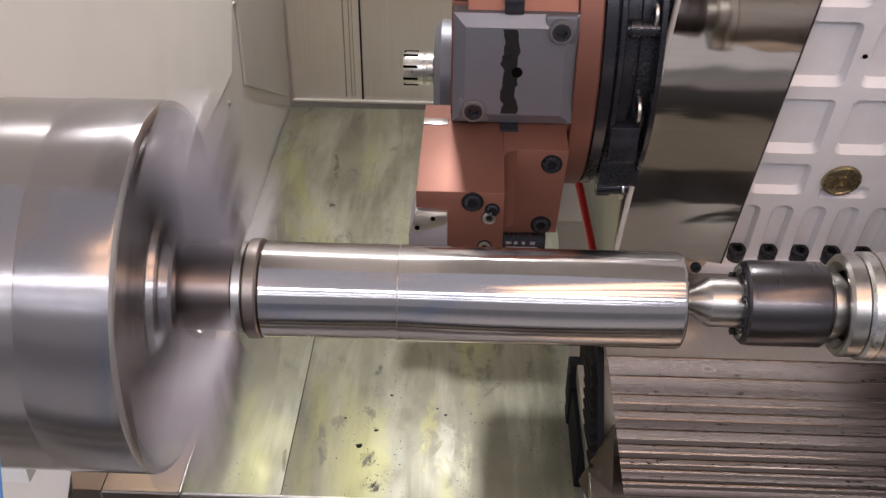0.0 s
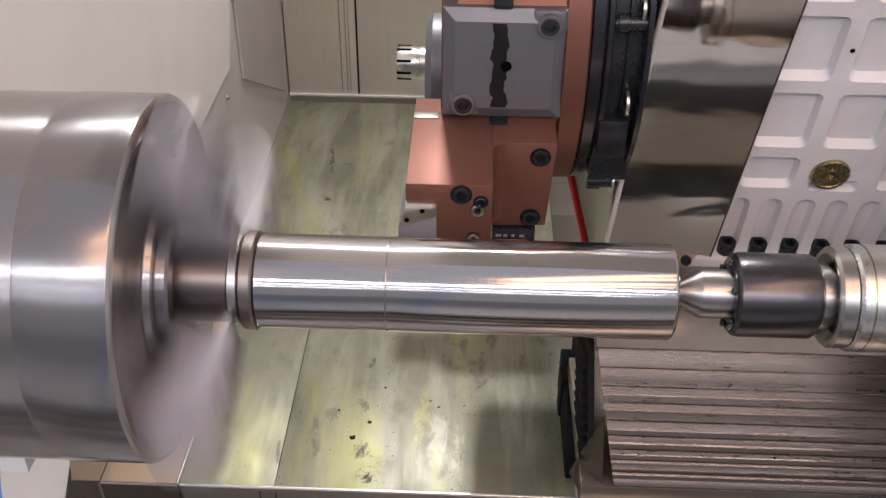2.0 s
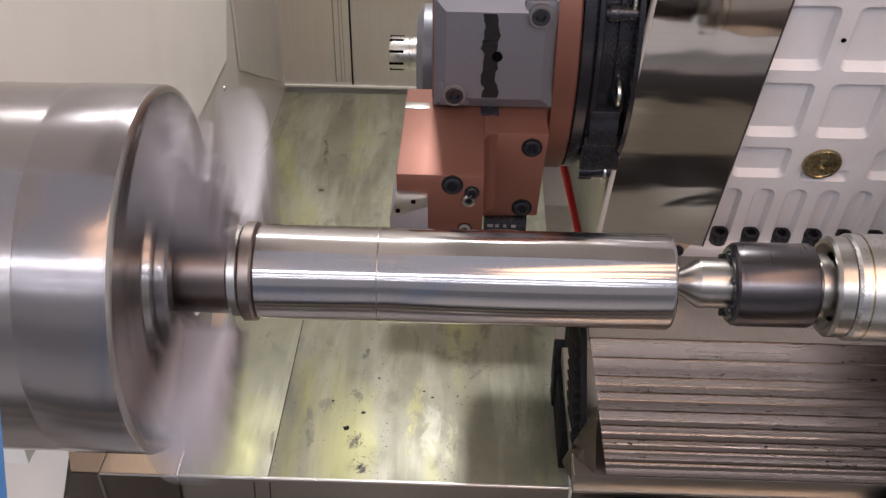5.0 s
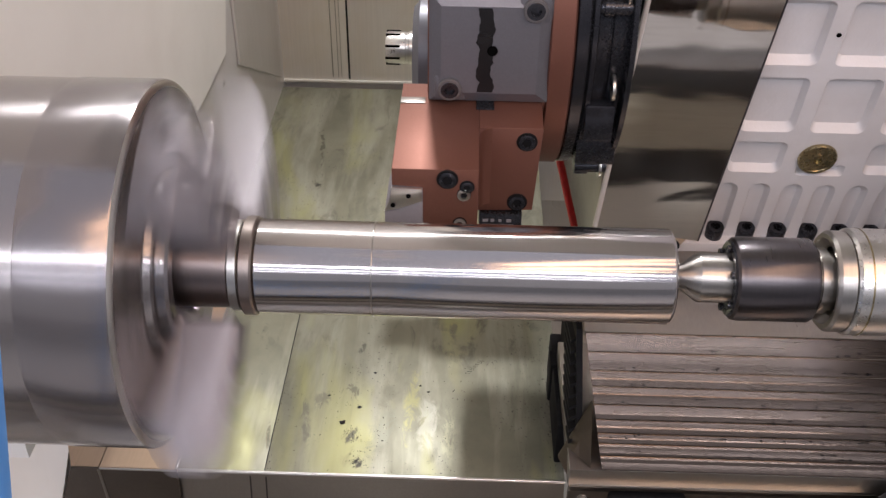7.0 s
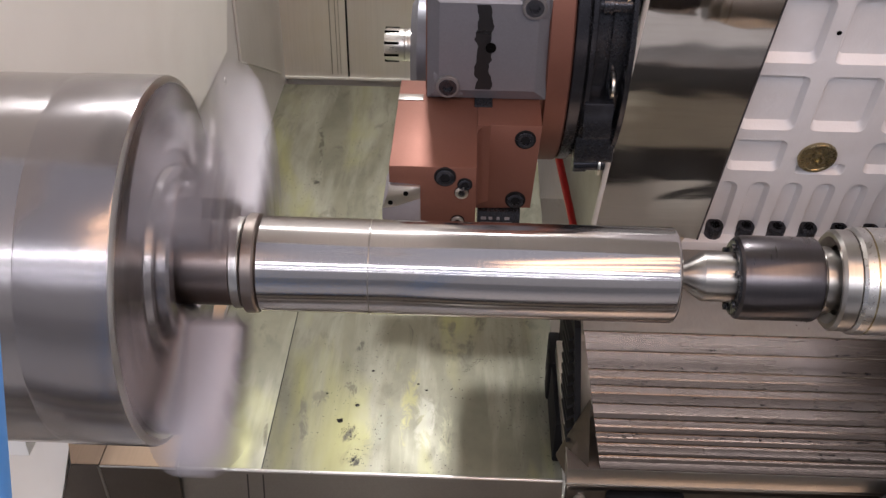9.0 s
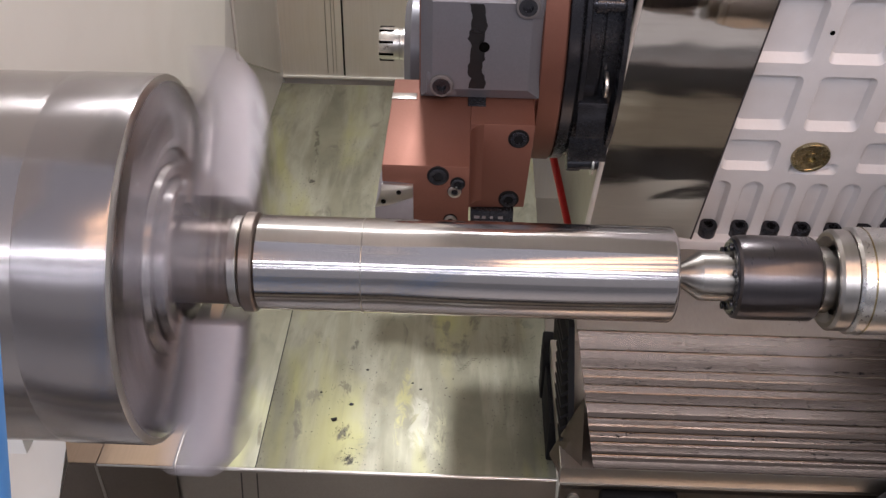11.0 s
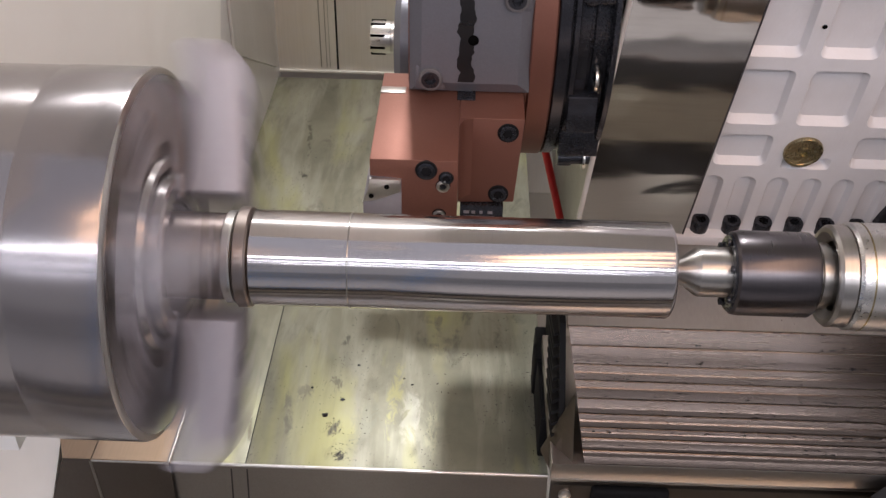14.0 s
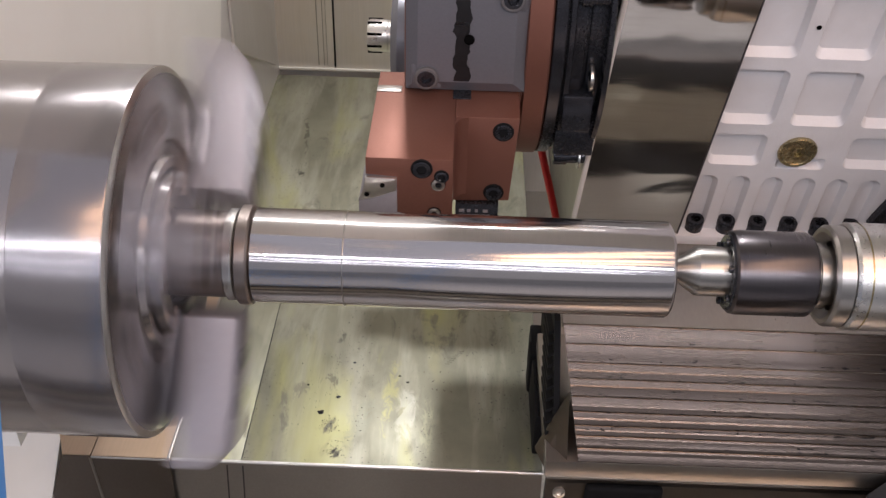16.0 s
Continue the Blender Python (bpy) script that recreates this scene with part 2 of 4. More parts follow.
def bm_box(x0, x1, y0, y1, z0, z1, bevel=0.0008, segments=2, bm=None):
    bm = bm or bmesh.new()
    made = bmesh.ops.create_cube(bm, size=1.0)["verts"]
    for v in made:
        v.co = Vector((x0 + (v.co.x + 0.5) * (x1 - x0), y0 + (v.co.y + 0.5) * (y1 - y0), z0 + (v.co.z + 0.5) * (z1 - z0)))
    if bevel:
        edges = {e for v in made for e in v.link_edges}
        for f in bmesh.ops.bevel(bm, geom=list(edges), offset=bevel, segments=segments, affect="EDGES", profile=0.5)["faces"]:
            f.smooth = True
    return bm


def bm_lathe(profile, n=64, centre=(0, 0, 0), bm=None, half=0.0):
    """A solid of revolution about the x direction; profile: (x, radius)."""
    bm = bm or bmesh.new()
    rings = []
    for x, r in profile:
        if r < 1e-6:
            rings.append([bm.verts.new((centre[0] + x, centre[1], centre[2]))])
        else:
            rings.append([bm.verts.new((centre[0] + x, centre[1] + r * cos(2 * pi * (k + half) / n), centre[2] + r * sin(2 * pi * (k + half) / n))) for k in range(n)])
    for a, b in zip(rings, rings[1:]):
        for k in range(n):
            j = (k + 1) % n
            if len(a) == 1 and len(b) == 1:
                continue
            if len(a) == 1:
                f = bm.faces.new((a[0], b[k], b[j]))
            elif len(b) == 1:
                f = bm.faces.new((a[k], b[0], a[j]))
            else:
                f = bm.faces.new((a[k], b[k], b[j], a[j]))
            f.smooth = n > 12
    return bm


def turn_to(bm, verts, at, way):
    """Moves verts made about the x direction so that x points along way and the origin lies at at."""
    q = Vector((1, 0, 0)).rotation_difference(Vector(way))
    m = Matrix.Translation(at) @ q.to_matrix().to_4x4()
    for v in verts:
        v.co = m @ v.co


def bm_turned(profile, at, way, n=32, bm=None):
    bm = bm or bmesh.new()
    old = set(bm.verts)
    bm_lathe(profile, n, bm=bm)
    turn_to(bm, [v for v in bm.verts if v not in old], at, way)
    return bm


def bm_prism(poly, way, bm=None, bevel=0.0):
    """A solid from a polygon of 3D points pushed along way."""
    bm = bm or bmesh.new()
    a = [bm.verts.new(p) for p in poly]
    b = [bm.verts.new(Vector(p) + Vector(way)) for p in poly]
    bm.faces.new(a)
    bm.faces.new(list(reversed(b)))
    n = len(poly)
    for k in range(n):
        bm.faces.new((a[k], b[k], b[(k + 1) % n], a[(k + 1) % n]))
    if bevel:
        for f in bmesh.ops.bevel(bm, geom=list({e for v in a + b for e in v.link_edges}), offset=bevel, segments=2, affect="EDGES", profile=0.5)["faces"]:
            f.smooth = True
    return bm


def bm_screw(at, way, r, h, bm=None, socket=True):
    """Socket head cap screw: a knurled head with a hexagonal recess."""
    bm = bm or bmesh.new()
    old = set(bm.verts)
    n = 30
    rings = []
    for x, rr, hexa in ((0, r, 0), (h * 0.9, r, 0), (h, r * 0.9, 0), (h, r * 0.56, 1), (h * 0.35, r * 0.54, 1)):
        ring = []
        for k in range(n):
            a = 2 * pi * k / n
            q = rr
            if hexa:
                b = (a % (pi / 3)) - pi / 6
                q = rr * cos(pi / 6) / cos(b) * 1.06
            ring.append(bm.verts.new((x, q * cos(a), q * sin(a))))
        rings.append(ring)
    for a, b in zip(rings, rings[1:]):
        for k in range(n):
            bm.faces.new((a[k], b[k], b[(k + 1) % n], a[(k + 1) % n])).smooth = True
    bm.faces.new(rings[-1])
    bm.faces.new(list(reversed(rings[0])))
    turn_to(bm, [v for v in bm.verts if v not in old], at, way)
    return bm


def screw(parent, at, way, r, h, material=None, counterbore=0.0, local=False):
    if counterbore:
        # raised black ring paints the shade inside the counterbore
        part("counterbore", bm_turned([(0.0, 0.0001), (0.0006, counterbore), (0.0016, counterbore * 0.93), (0.0016, 0.0001)], at, way, 32), BLACKPLASTIC, parent, local=local)
    return part("cap_screw", bm_screw(at, way, r, h), material or BLACKED, parent, local=local)


# ---- the carriage ----
CARRIAGE = []


def carried(ob):
    CARRIAGE.append(ob)
    return ob


# ---- the room of the machine ----
HX = -0.175   # plane of the headstock panel
FZ = 0.592    # top of the cover sheet
BY = 1.085    # back wall


def enclosure():
    # headstock wall: cream enamel in the front, bare steel trim behind it
    bm = bm_prism([(HX - 0.004, 0.735, 2.1), (HX - 0.004, 0.735, 0.917), (HX - 0.004, 0.690, 0.832), (HX - 0.004, 0.569, 0.832),
                   (HX - 0.004, 0.22, 0.84), (HX - 0.004, -0.04, 0.84), (HX - 0.004, -0.04, 2.1)], (-0.03, 0, 0))
    structure("wall_headstock", bm, CREAM, "cream enamelled headstock wall behind the chuck", "wall")
    trim = structure("trim_headstock", bm_box(HX - 0.04, HX - 0.006, 0.53, BY + 0.02, 0.50, 2.1, 0), TRIM,
                     "bare stainless steel trim sheet along the headstock", "trim sheet")
    # raised panel in the trim, with a folded border
    p = bm_prism([(HX - 0.006, 0.754, 2.1), (HX - 0.006, 0.754, 0.785), (HX - 0.006, 1.039, 0.624), (HX - 0.006, 1.039, 2.1)], (0.005, 0, 0), bevel=0.0015)
    part("panel", p, TRIM, trim)
    for y, z in ((0.752, 0.905), (0.665, 0.800), (0.76, 1.05), (0.76, 1.2)):
        part("rivet", bm_turned([(0, 0.005), (0.0015, 0.0045), (0.003, 0.0025), (0.0034, 0.0001)], (HX - 0.006, y, z), (1, 0, 0), 20), BRIGHT, trim)
    # back wall in folded sheets
    wall = structure("wall_back", bm_box(-0.4, 1.7, BY + 0.01, BY + 0.04, 0.3, 2.1, 0), WALLSHEET, "stainless steel back wall in folded sheets", "wall")
    rear = carried(thing("rear_cover", (0.2, BY, 0.6), "stained stainless rear way cover in folded sheets", "way cover"))
    edges = [HX - 0.001, -0.050, 0.28, 0.62, 1.0, 1.38]
    for a, b in zip(edges, edges[1:]):
        part("sheet", bm_box(a + 0.0016, b - 0.0016, BY - 0.004, BY + 0.008, 0.600, 2.09, 0.0015), WALLSHEET, rear)
        part("seam_gap", bm_box(b - 0.0016, b + 0.0016, BY - 0.0035, BY + 0.004, 0.602, 2.09, 0), BLACKED, rear)
    for x, w, z1 in ((-0.080, 0.0020, 0.80), (-0.070, 0.0015, 0.74), (-0.064, 0.0010, 0.70)):
        part("fold", bm_box(x, x + w, BY - 0.0052, BY - 0.003, 0.606, z1 + 0.6, 0.0005), SHEET, rear)
    part("lip", bm_box(HX, 1.38, BY - 0.008, BY + 0.004, 0.595, 0.6005, 0.0012), LIP, rear, "bright folded lip at the foot of the cover")
    structure("wall_side", bm_box(-0.64, -0.61, -0.42, BY + 0.04, 0.0, 2.1, 0), CREAM, "cream enamelled end wall behind the headstock", "wall")
    structure("wall_tailstock", bm_box(1.4, 1.44, -0.4, BY + 0.04, 0.3, 2.1, 0), CREAM, "cream enamelled end wall of the machine", "wall")
    structure("ceiling", bm_box(-0.21, 1.44, -0.05, BY + 0.04, 2.1, 2.14, 0), CREAM, "cream enamelled roof of the machine", "ceiling")
    # unseen front bands and tray, coloured and spaced for the cover strip reflection
    structure("wall_front_olive_band", bm_box(-0.5, 1.44, -0.42, -0.38, 0.540, 0.646, 0.002), OLIVEPAINT, "unseen olive grey front wall band, placed for the cover strip reflection", "wall")
    structure("wall_front_dark_band", bm_box(-0.5, 1.44, -0.42, -0.385, 0.457, 0.538, 0.002), GREYPAINT, "unseen dark grey front wall band, placed for the cover strip reflection", "wall")
    structure("wall_front_pale_band", bm_box(-0.5, 1.44, -0.42, -0.385, 0.0, 0.455, 0.002), CREAM, "unseen cream front wall band, placed for the cover strip reflection", "wall")
    structure("front_dark_strip", bm_box(-0.5, 1.44, -0.43, -0.365, 0.648, 0.710, 0.004), GREYPAINT, "unseen dark grey strip on the front wall, placed for the cover strip reflection", "sill")
    structure("tray", bm_box(-0.5, 1.44, -0.384, BY + 0.04, 0.32, 0.345, 0), BRIGHT, "unseen bright steel tray closing the space under the covers, bright for reflections", "tray")
    # unseen two-tone wall, added to draw reflected lines on shaft and chuck
    structure("reflected_wall", bm_box(-14, 14, -6.3, -6.0, 1.30, 3.4, 0), CREAM, "unseen plain cream wall, added for reflections on shaft and chuck", "wall")
    structure("reflected_wall_foot", bm_box(-14, 14, -6.3, -5.98, 0.0, 1.29, 0), CONCRETE, "unseen grey concrete foot of the added wall, for reflections on the shaft", "wall")
    structure("ground", bm_box(-40, 40, -40, 40, -0.05, 0.0, 0), CONCRETE, "grey concrete workshop floor", "floor")


def front_sill():
    sill = thing("front_sill", (-0.2, 0.17, 0.40), "folded stainless sill below the chuck, stained, with warm light and shade painted in", "sill")
    z = FZ + 0.0035
    # the top sheets carry painted warm light in their colour
    part("top_sheet", bm_prism([(-0.2355, 0.167, z), (-0.152, 0.167, z), (-0.152, 0.56, z), (-0.2355, 0.56, z)], (0, 0, -0.0025)), WARMSHEET, sill)
    # front and corner sheets use the dark copy for shade under the fold
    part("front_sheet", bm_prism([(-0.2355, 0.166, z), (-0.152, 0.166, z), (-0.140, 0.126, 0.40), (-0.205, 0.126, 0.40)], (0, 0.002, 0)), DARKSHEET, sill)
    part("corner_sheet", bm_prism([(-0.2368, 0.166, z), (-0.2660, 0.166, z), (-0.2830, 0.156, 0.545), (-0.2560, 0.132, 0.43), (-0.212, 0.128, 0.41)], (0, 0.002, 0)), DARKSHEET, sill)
    part("corner_top", bm_prism([(-0.2660, 0.167, z), (-0.2368, 0.167, z), (-0.2368, 0.56, z), (-0.2800, 0.56, z), (-0.2790, 0.197, z)], (0, 0, -0.0025)), WARMSHEET, sill)
    part("weld", bm_turned([(0, 0.0014), (0.2, 0.0014)], (-0.2362, 0.1655, z), (0.03, -0.04, -0.19), 8), SHEET, sill)
    part("fold_edge", bm_turned([(0, 0.0012), (0.083, 0.0012)], (-0.2355, 0.1665, z - 0.001), (1, 0, 0), 8), BRIGHT, sill)
    part("end_fold", bm_box(-0.1545, -0.1515, 0.167, 0.56, z, z + 0.0016, 0.0005), SHEET, sill)
    p = thing("side_guard", (-0.32, 0.1, 0.30), "white enamelled guard panel beside the sill", "guard")
    part("panel", bm_prism([(-0.2805, 0.62, FZ - 0.004), (-0.2798, 0.197, FZ - 0.004), (-0.2845, 0.156, 0.540), (-0.262, 0.125, 0.42), (-0.60, 0.125, 0.42), (-0.60, 0.62, FZ - 0.004)], (-0.001, 0.004, -0.004)), CREAM, p)


# ---- chuck and workpiece ----
CHUCK_R = 0.127


def chuck():
    c = thing("chuck", (0, 0, 1.0), "spinning three-jaw steel power chuck, ground finish", "chuck")
    R = CHUCK_R
    part("body", bm_lathe([(-0.174, 0.05), (-0.174, R - 0.002), (-0.172, R), (-0.0630, R), (-0.0618, R - 0.0005), (-0.0605, R - 0.0022), (-0.0600, R - 0.0045),
                           (-0.058, 0.078), (-0.060, 0.076), (-0.060, 0.068), (-0.056, 0.066), (-0.056, 0.060), (-0.060, 0.058), (-0.060, 0.030), (-0.10, 0.028), (-0.10, 0.0001)], 128), CHUCK, c, local=True)
    part("front_ring", bm_lathe([(-0.1175, R - 0.003), (-0.1175, R + 0.0003), (-0.1165, R + 0.0006), (-0.0636, R + 0.0006), (-0.0622, R - 0.0002), (-0.0622, R - 0.003)], 128), CHUCKDARK, c, local=True)
    # chamfer ring in a brighter steel than the chuck body
    part("chamfer", bm_lathe([(-0.0622, R + 0.0001), (-0.0606, R - 0.0017), (-0.0598, R - 0.0042), (-0.0604, R - 0.0050), (-0.0630, R - 0.0015)], 128), BRIGHT, c, "bright chamfer", local=True)
    part("nose_ring", bm_lathe([(-0.060, 0.057), (-0.050, 0.056), (-0.048, 0.054), (-0.048, 0.044), (-0.052, 0.042), (-0.060, 0.042)], 96), CHUCKDARK, c, "turned nose ring", local=True)
    for k in range(3):
        a = 2 * pi * k / 3
        turn = Matrix.Rotation(a, 4, "X")
        # master jaw in its slot, stepped top jaw bolted on it; built pointing along +y
        bm = bm_box(-0.060, -0.046, 0.034, 0.118, -0.021, 0.021, 0.0015)
        bmesh.ops.transform(bm, matrix=turn, verts=bm.verts)
        part("master_jaw", bm, DARKSTEEL, c, local=True)
        bm = bm_prism([(-0.046, 0.041, -0.019), (-0.008, 0.041, -0.019), (-0.008, 0.132, -0.019), (-0.020, 0.146, -0.019), (-0.046, 0.146, -0.019)], (0, 0, 0.038), bevel=0.0015)
        bmesh.ops.transform(bm, matrix=turn, verts=bm.verts)
        jaw = part("top_jaw", bm, JAW, c, "pale soft steel top jaw", local=True)
        for y in (0.075, 0.105):
            bm = bm_screw((-0.0085, y, 0), (1, 0, 0), 0.009, 0.002)
            bmesh.ops.transform(bm, matrix=turn, verts=bm.verts)
            part("cap_screw", bm, BLACKED, jaw, local=True)
    for k in range(3):
        a = 2 * pi * (k + 0.5) / 3
        bm = bm_turned([(0, 0.012), (0.001, 0.011), (0.001, 0.008), (-0.004, 0.007), (-0.004, 0.0001)], (-0.0575, 0.095 * cos(a), 0.095 * sin(a)), (1, 0, 0), 28)
        part("cap_screw", bm, DARKSTEEL, c, local=True)
    return c


MARK = []


def workpiece():
    w = thing("workpiece", (0, 0, 1.0), "freshly turned bright steel shaft between chuck and centre", "shaft")
    R = 0.033
    part("shaft", bm_lathe([(0.007, 0.0001), (0.007, R - 0.0015), (0.0082, R), (0.100, R), (0.1002, R + 0.00012), (0.2888, R + 0.00012), (0.2905, R - 0.0008), (0.2917, R - 0.0026), (0.2917, 0.006), (0.287, 0.0001)], 128), TURNED, w, local=True)
    w_mark = part("tool_mark", bm_lathe([(0.0998, R + 0.0001), (0.1000, R + 0.00028), (0.1003, R + 0.00028), (0.1006, R + 0.0001)], 96), CENTRE, w, "fine step where the tool is cutting", local=True)
    MARK.append(w_mark)
    part("collar", bm_lathe([(-0.003, 0.0001), (-0.003, R + 0.0004), (-0.0018, R + 0.0018), (0.0052, R + 0.0018), (0.0066, R + 0.0006), (0.007, R - 0.002), (0.007, 0.0001)], 96), COLLAR, w, "dark unmachined collar", local=True)
    part("stub", bm_lathe([(-0.07, 0.0001), (-0.07, 0.030), (-0.0115, 0.030), (-0.0105, 0.0285), (-0.003, 0.0285), (-0.003, 0.0001)], 64), STUB, w, "brownish grey gripped end", local=True)
    part("shoulder", bm_lathe([(-0.0108, 0.0284), (-0.0108, R - 0.002), (-0.0100, R - 0.001), (-0.0045, R - 0.001), (-0.0037, R - 0.002), (-0.0037, 0.0284)], 96), BRIGHT, w, "bright turned shoulder", local=True)
    return w


def live_centre():
    l = thing("live_center", (0.34, 0, 1.0), "live tailstock centre with blued housing and ground point", "centre")
    part("point", bm_lathe([(0.2930, 0.006), (0.3000, 0.010), (0.3095, 0.0168), (0.3109, 0.0172), (0.3370, 0.0172), (0.3370, 0.0001)], 64, (0, 0, 1)), CENTRE, l, "bright ground point")
    part("housing", bm_lathe([(0.3320, 0.020), (0.3320, 0.0265), (0.3338, 0.0285), (0.3370, 0.0290), (0.3374, 0.0292), (0.3847, 0.0292), (0.3869, 0.0278), (0.3869, 0.014)], 96, (0, 0, 1)), DARKSTEEL, l)
    part("seal_ring", bm_lathe([(0.3316, 0.0172), (0.3308, 0.0185), (0.3308, 0.0255), (0.3320, 0.0268)], 64, (0, 0, 1)), BLACKED, l)
    for k in range(6):
        a = 2 * pi * (k + 0.3) / 6
        part("cap_screw", bm_screw((0.3302, 0.0222 * cos(a), 1 + 0.0222 * sin(a)), (-1, 0, 0), 0.0027, 0.002), BLACKED, l)
    part("neck", bm_lathe([(0.3865, 0.0205), (0.3901, 0.0205), (0.3901, 0.0230), (0.3964, 0.0230), (0.3964, 0.0205), (0.4089, 0.0205)], 64, (0, 0, 1)), CENTRE, l)
    q = thing("tailstock_quill", (0.5, 0, 1.0), "bright steel tailstock quill with rusty ring marks", "quill")
    part("nose", bm_lathe([(0.4017, 0.0240), (0.3964, 0.0300), (0.3964, 0.0330), (0.3986, 0.0350), (0.4080, 0.0350), (0.4089, 0.0340), (0.4089, 0.0200)], 96, (0, 0, 1)), CENTRE, q)
    part("barrel", bm_lathe([(0.4089, 0.0200), (0.4091, 0.0352), (0.4112, 0.0370), (0.4179, 0.0370), (0.4182, 0.0366), (0.4185, 0.0370), (0.62, 0.0370), (0.62, 0.0001)], 96, (0, 0, 1)), BRIGHT, q)
    part("rust_ring", bm_lathe([(0.4176, 0.0369), (0.4179, 0.03725), (0.4188, 0.03725), (0.4191, 0.0369)], 96, (0, 0, 1)), BRASS, q, "rust-yellow ring mark")
    t = thing("tailstock", (0.9, 0.1, 0.6), "grey tailstock body that holds the quill", "tailstock")
    part("body", bm_box(0.60, 1.1, -0.09, 0.20, 0.86, 1.10, 0.02, 4), CAST, t)
    part("foot", bm_box(0.66, 1.1, -0.06, 0.10, 0.30, 0.88, 0.01), CAST, t)
    part("guard", bm_prism([(0.556, 0.085, 0.56), (0.552, 0.085, 0.655), (0.570, 0.085, 0.682), (0.72, 0.085, 0.69), (0.72, 0.085, 0.56)], (0, 0.02, 0), bevel=0.003), GREYPAINT, t, "dark grey guard by the tailstock foot")


TC = (0.335, 1.085)   # turret centre: y, z


def turret():
    t = carried(thing("tool_turret", (0.26, TC[0], TC[1]), "black tool turret with a copper-brown disc", "turret"))
    c = (0, TC[0], TC[1])
    part("drum", bm_lathe([(0.140, 0.0001), (0.140, 0.1655), (0.1415, 0.1670), (0.224, 0.1670), (0.224, 0.0001)], 12, c, half=0.5), COPPER, t, smooth=0)
    part("disc", bm_lathe([(0.2242, 0.0001), (0.2242, 0.166), (0.2255, 0.168), (0.2425, 0.168), (0.244, 0.166), (0.244, 0.0001)], 128, c), COPPER, t, "copper-brown anodised disc")
    part("ring", bm_lathe([(0.244, 0.05), (0.2445, 0.1655), (0.2455, 0.167), (0.254, 0.167), (0.255, 0.166), (0.255, 0.159), (0.2565, 0.159), (0.2565, 0.163), (0.2575, 0.164), (0.261, 0.164), (0.262, 0.163), (0.262, 0.05)], 128, c), BLACKED, t)
    part("housing", bm_lathe([(0.262, 0.05), (0.262, 0.152), (0.263, 0.154), (0.271, 0.154), (0.272, 0.149), (0.274, 0.149), (0.275, 0.151), (0.290, 0.151), (0.291, 0.148), (0.291, 0.075), (0.345, 0.075), (0.345, 0.01)], 128, c), BLACKED, t)
    for a, px in ((-47, 0.262), (-13, 0.262), (46, 0.264), (75, 0.264)):
        t1 = radians(180 + a)
        y, z = TC[0] + 0.158 * cos(t1), TC[1] + 0.158 * sin(t1)
        part("clamp_pin", bm_turned([(0, 0.0001), (0, 0.0050), (0.003, 0.0056), (0.003, 0.0075), (0.010, 0.0078), (0.010, 0.0062), (0.026, 0.0062), (0.026, 0.0001)], (px, y, z), (1, 0, 0), 24), BLACKED, t)
    for a, px in ((-17, 0.2850), (12, 0.2805), (42, 0.2830), (-50, 0.2850)):
        t1 = radians(180 + a)
        y, z = TC[0] + 0.157 * cos(t1), TC[1] + 0.157 * sin(t1)
        w = part("washer", bm_turned([(0.0, 0.0058), (0.0, 0.0100), (0.001, 0.0108), (0.003, 0.0108), (0.003, 0.0058)], (px, y, z), (-1, 0, 0), 32), BRIGHT, t, "bright worn washer")
        part("bore", bm_turned([(0.0, 0.0001), (0.0018, 0.0058), (0.0, 0.0058)], (px, y, z), (-1, 0, 0), 24), HOLESHADE, w)
    part("end_flange", bm_lathe([(0.2862, 0.06), (0.2862, 0.166), (0.2870, 0.168), (0.2905, 0.168), (0.2915, 0.166), (0.2915, 0.06)], 128, c), BLACKED, t)
    part("lock_block", bm_box(0.258, 0.282, 0.176, 0.215, 1.005, 1.038, 0.0015), BLACKED, t)
    part("valve_block", bm_box(0.256, 0.290, 0.20, 0.26, 0.968, 1.004, 0.0015), BLACKED, t)
    part("pin", bm_turned([(0, 0.0001), (0, 0.0075), (0.002, 0.008), (0.012, 0.008), (0.012, 0.0065), (0.03, 0.0065), (0.03, 0.0001)], (0.2615, 0.25, 0.937), (1, 0.04, 0), 28), BLACKED, t)
    part("flat_washer", bm_turned([(0, 0.004), (0, 0.011), (0.002, 0.011), (0.002, 0.004)], (0.284, 0.25, 0.937), (1, 0.04, 0), 28), BRIGHT, t)


def holder_face(bm, x0, x1, z0, z1, y, depth, cham):
    """A block whose front face has a wide chamfer all round."""
    a = [bm.verts.new((x, y + cham * 0.55, z)) for x, z in ((x0, z0), (x1, z0), (x1, z1), (x0, z1))]
    b = [bm.verts.new((x, y, z)) for x, z in ((x0 + cham, z0 + cham), (x1 - cham, z0 + cham), (x1 - cham, z1 - cham), (x0 + cham, z1 - cham))]
    c = [bm.verts.new((x, y + depth, z)) for x, z in ((x0, z0), (x1, z0), (x1, z1), (x0, z1))]
    bm.faces.new(b)
    bm.faces.new(list(reversed(c)))
    for k in range(4):
        j = (k + 1) % 4
        bm.faces.new((a[k], a[j], b[j], b[k]))
        bm.faces.new((a[k], c[k], c[j], a[j]))
    return bm


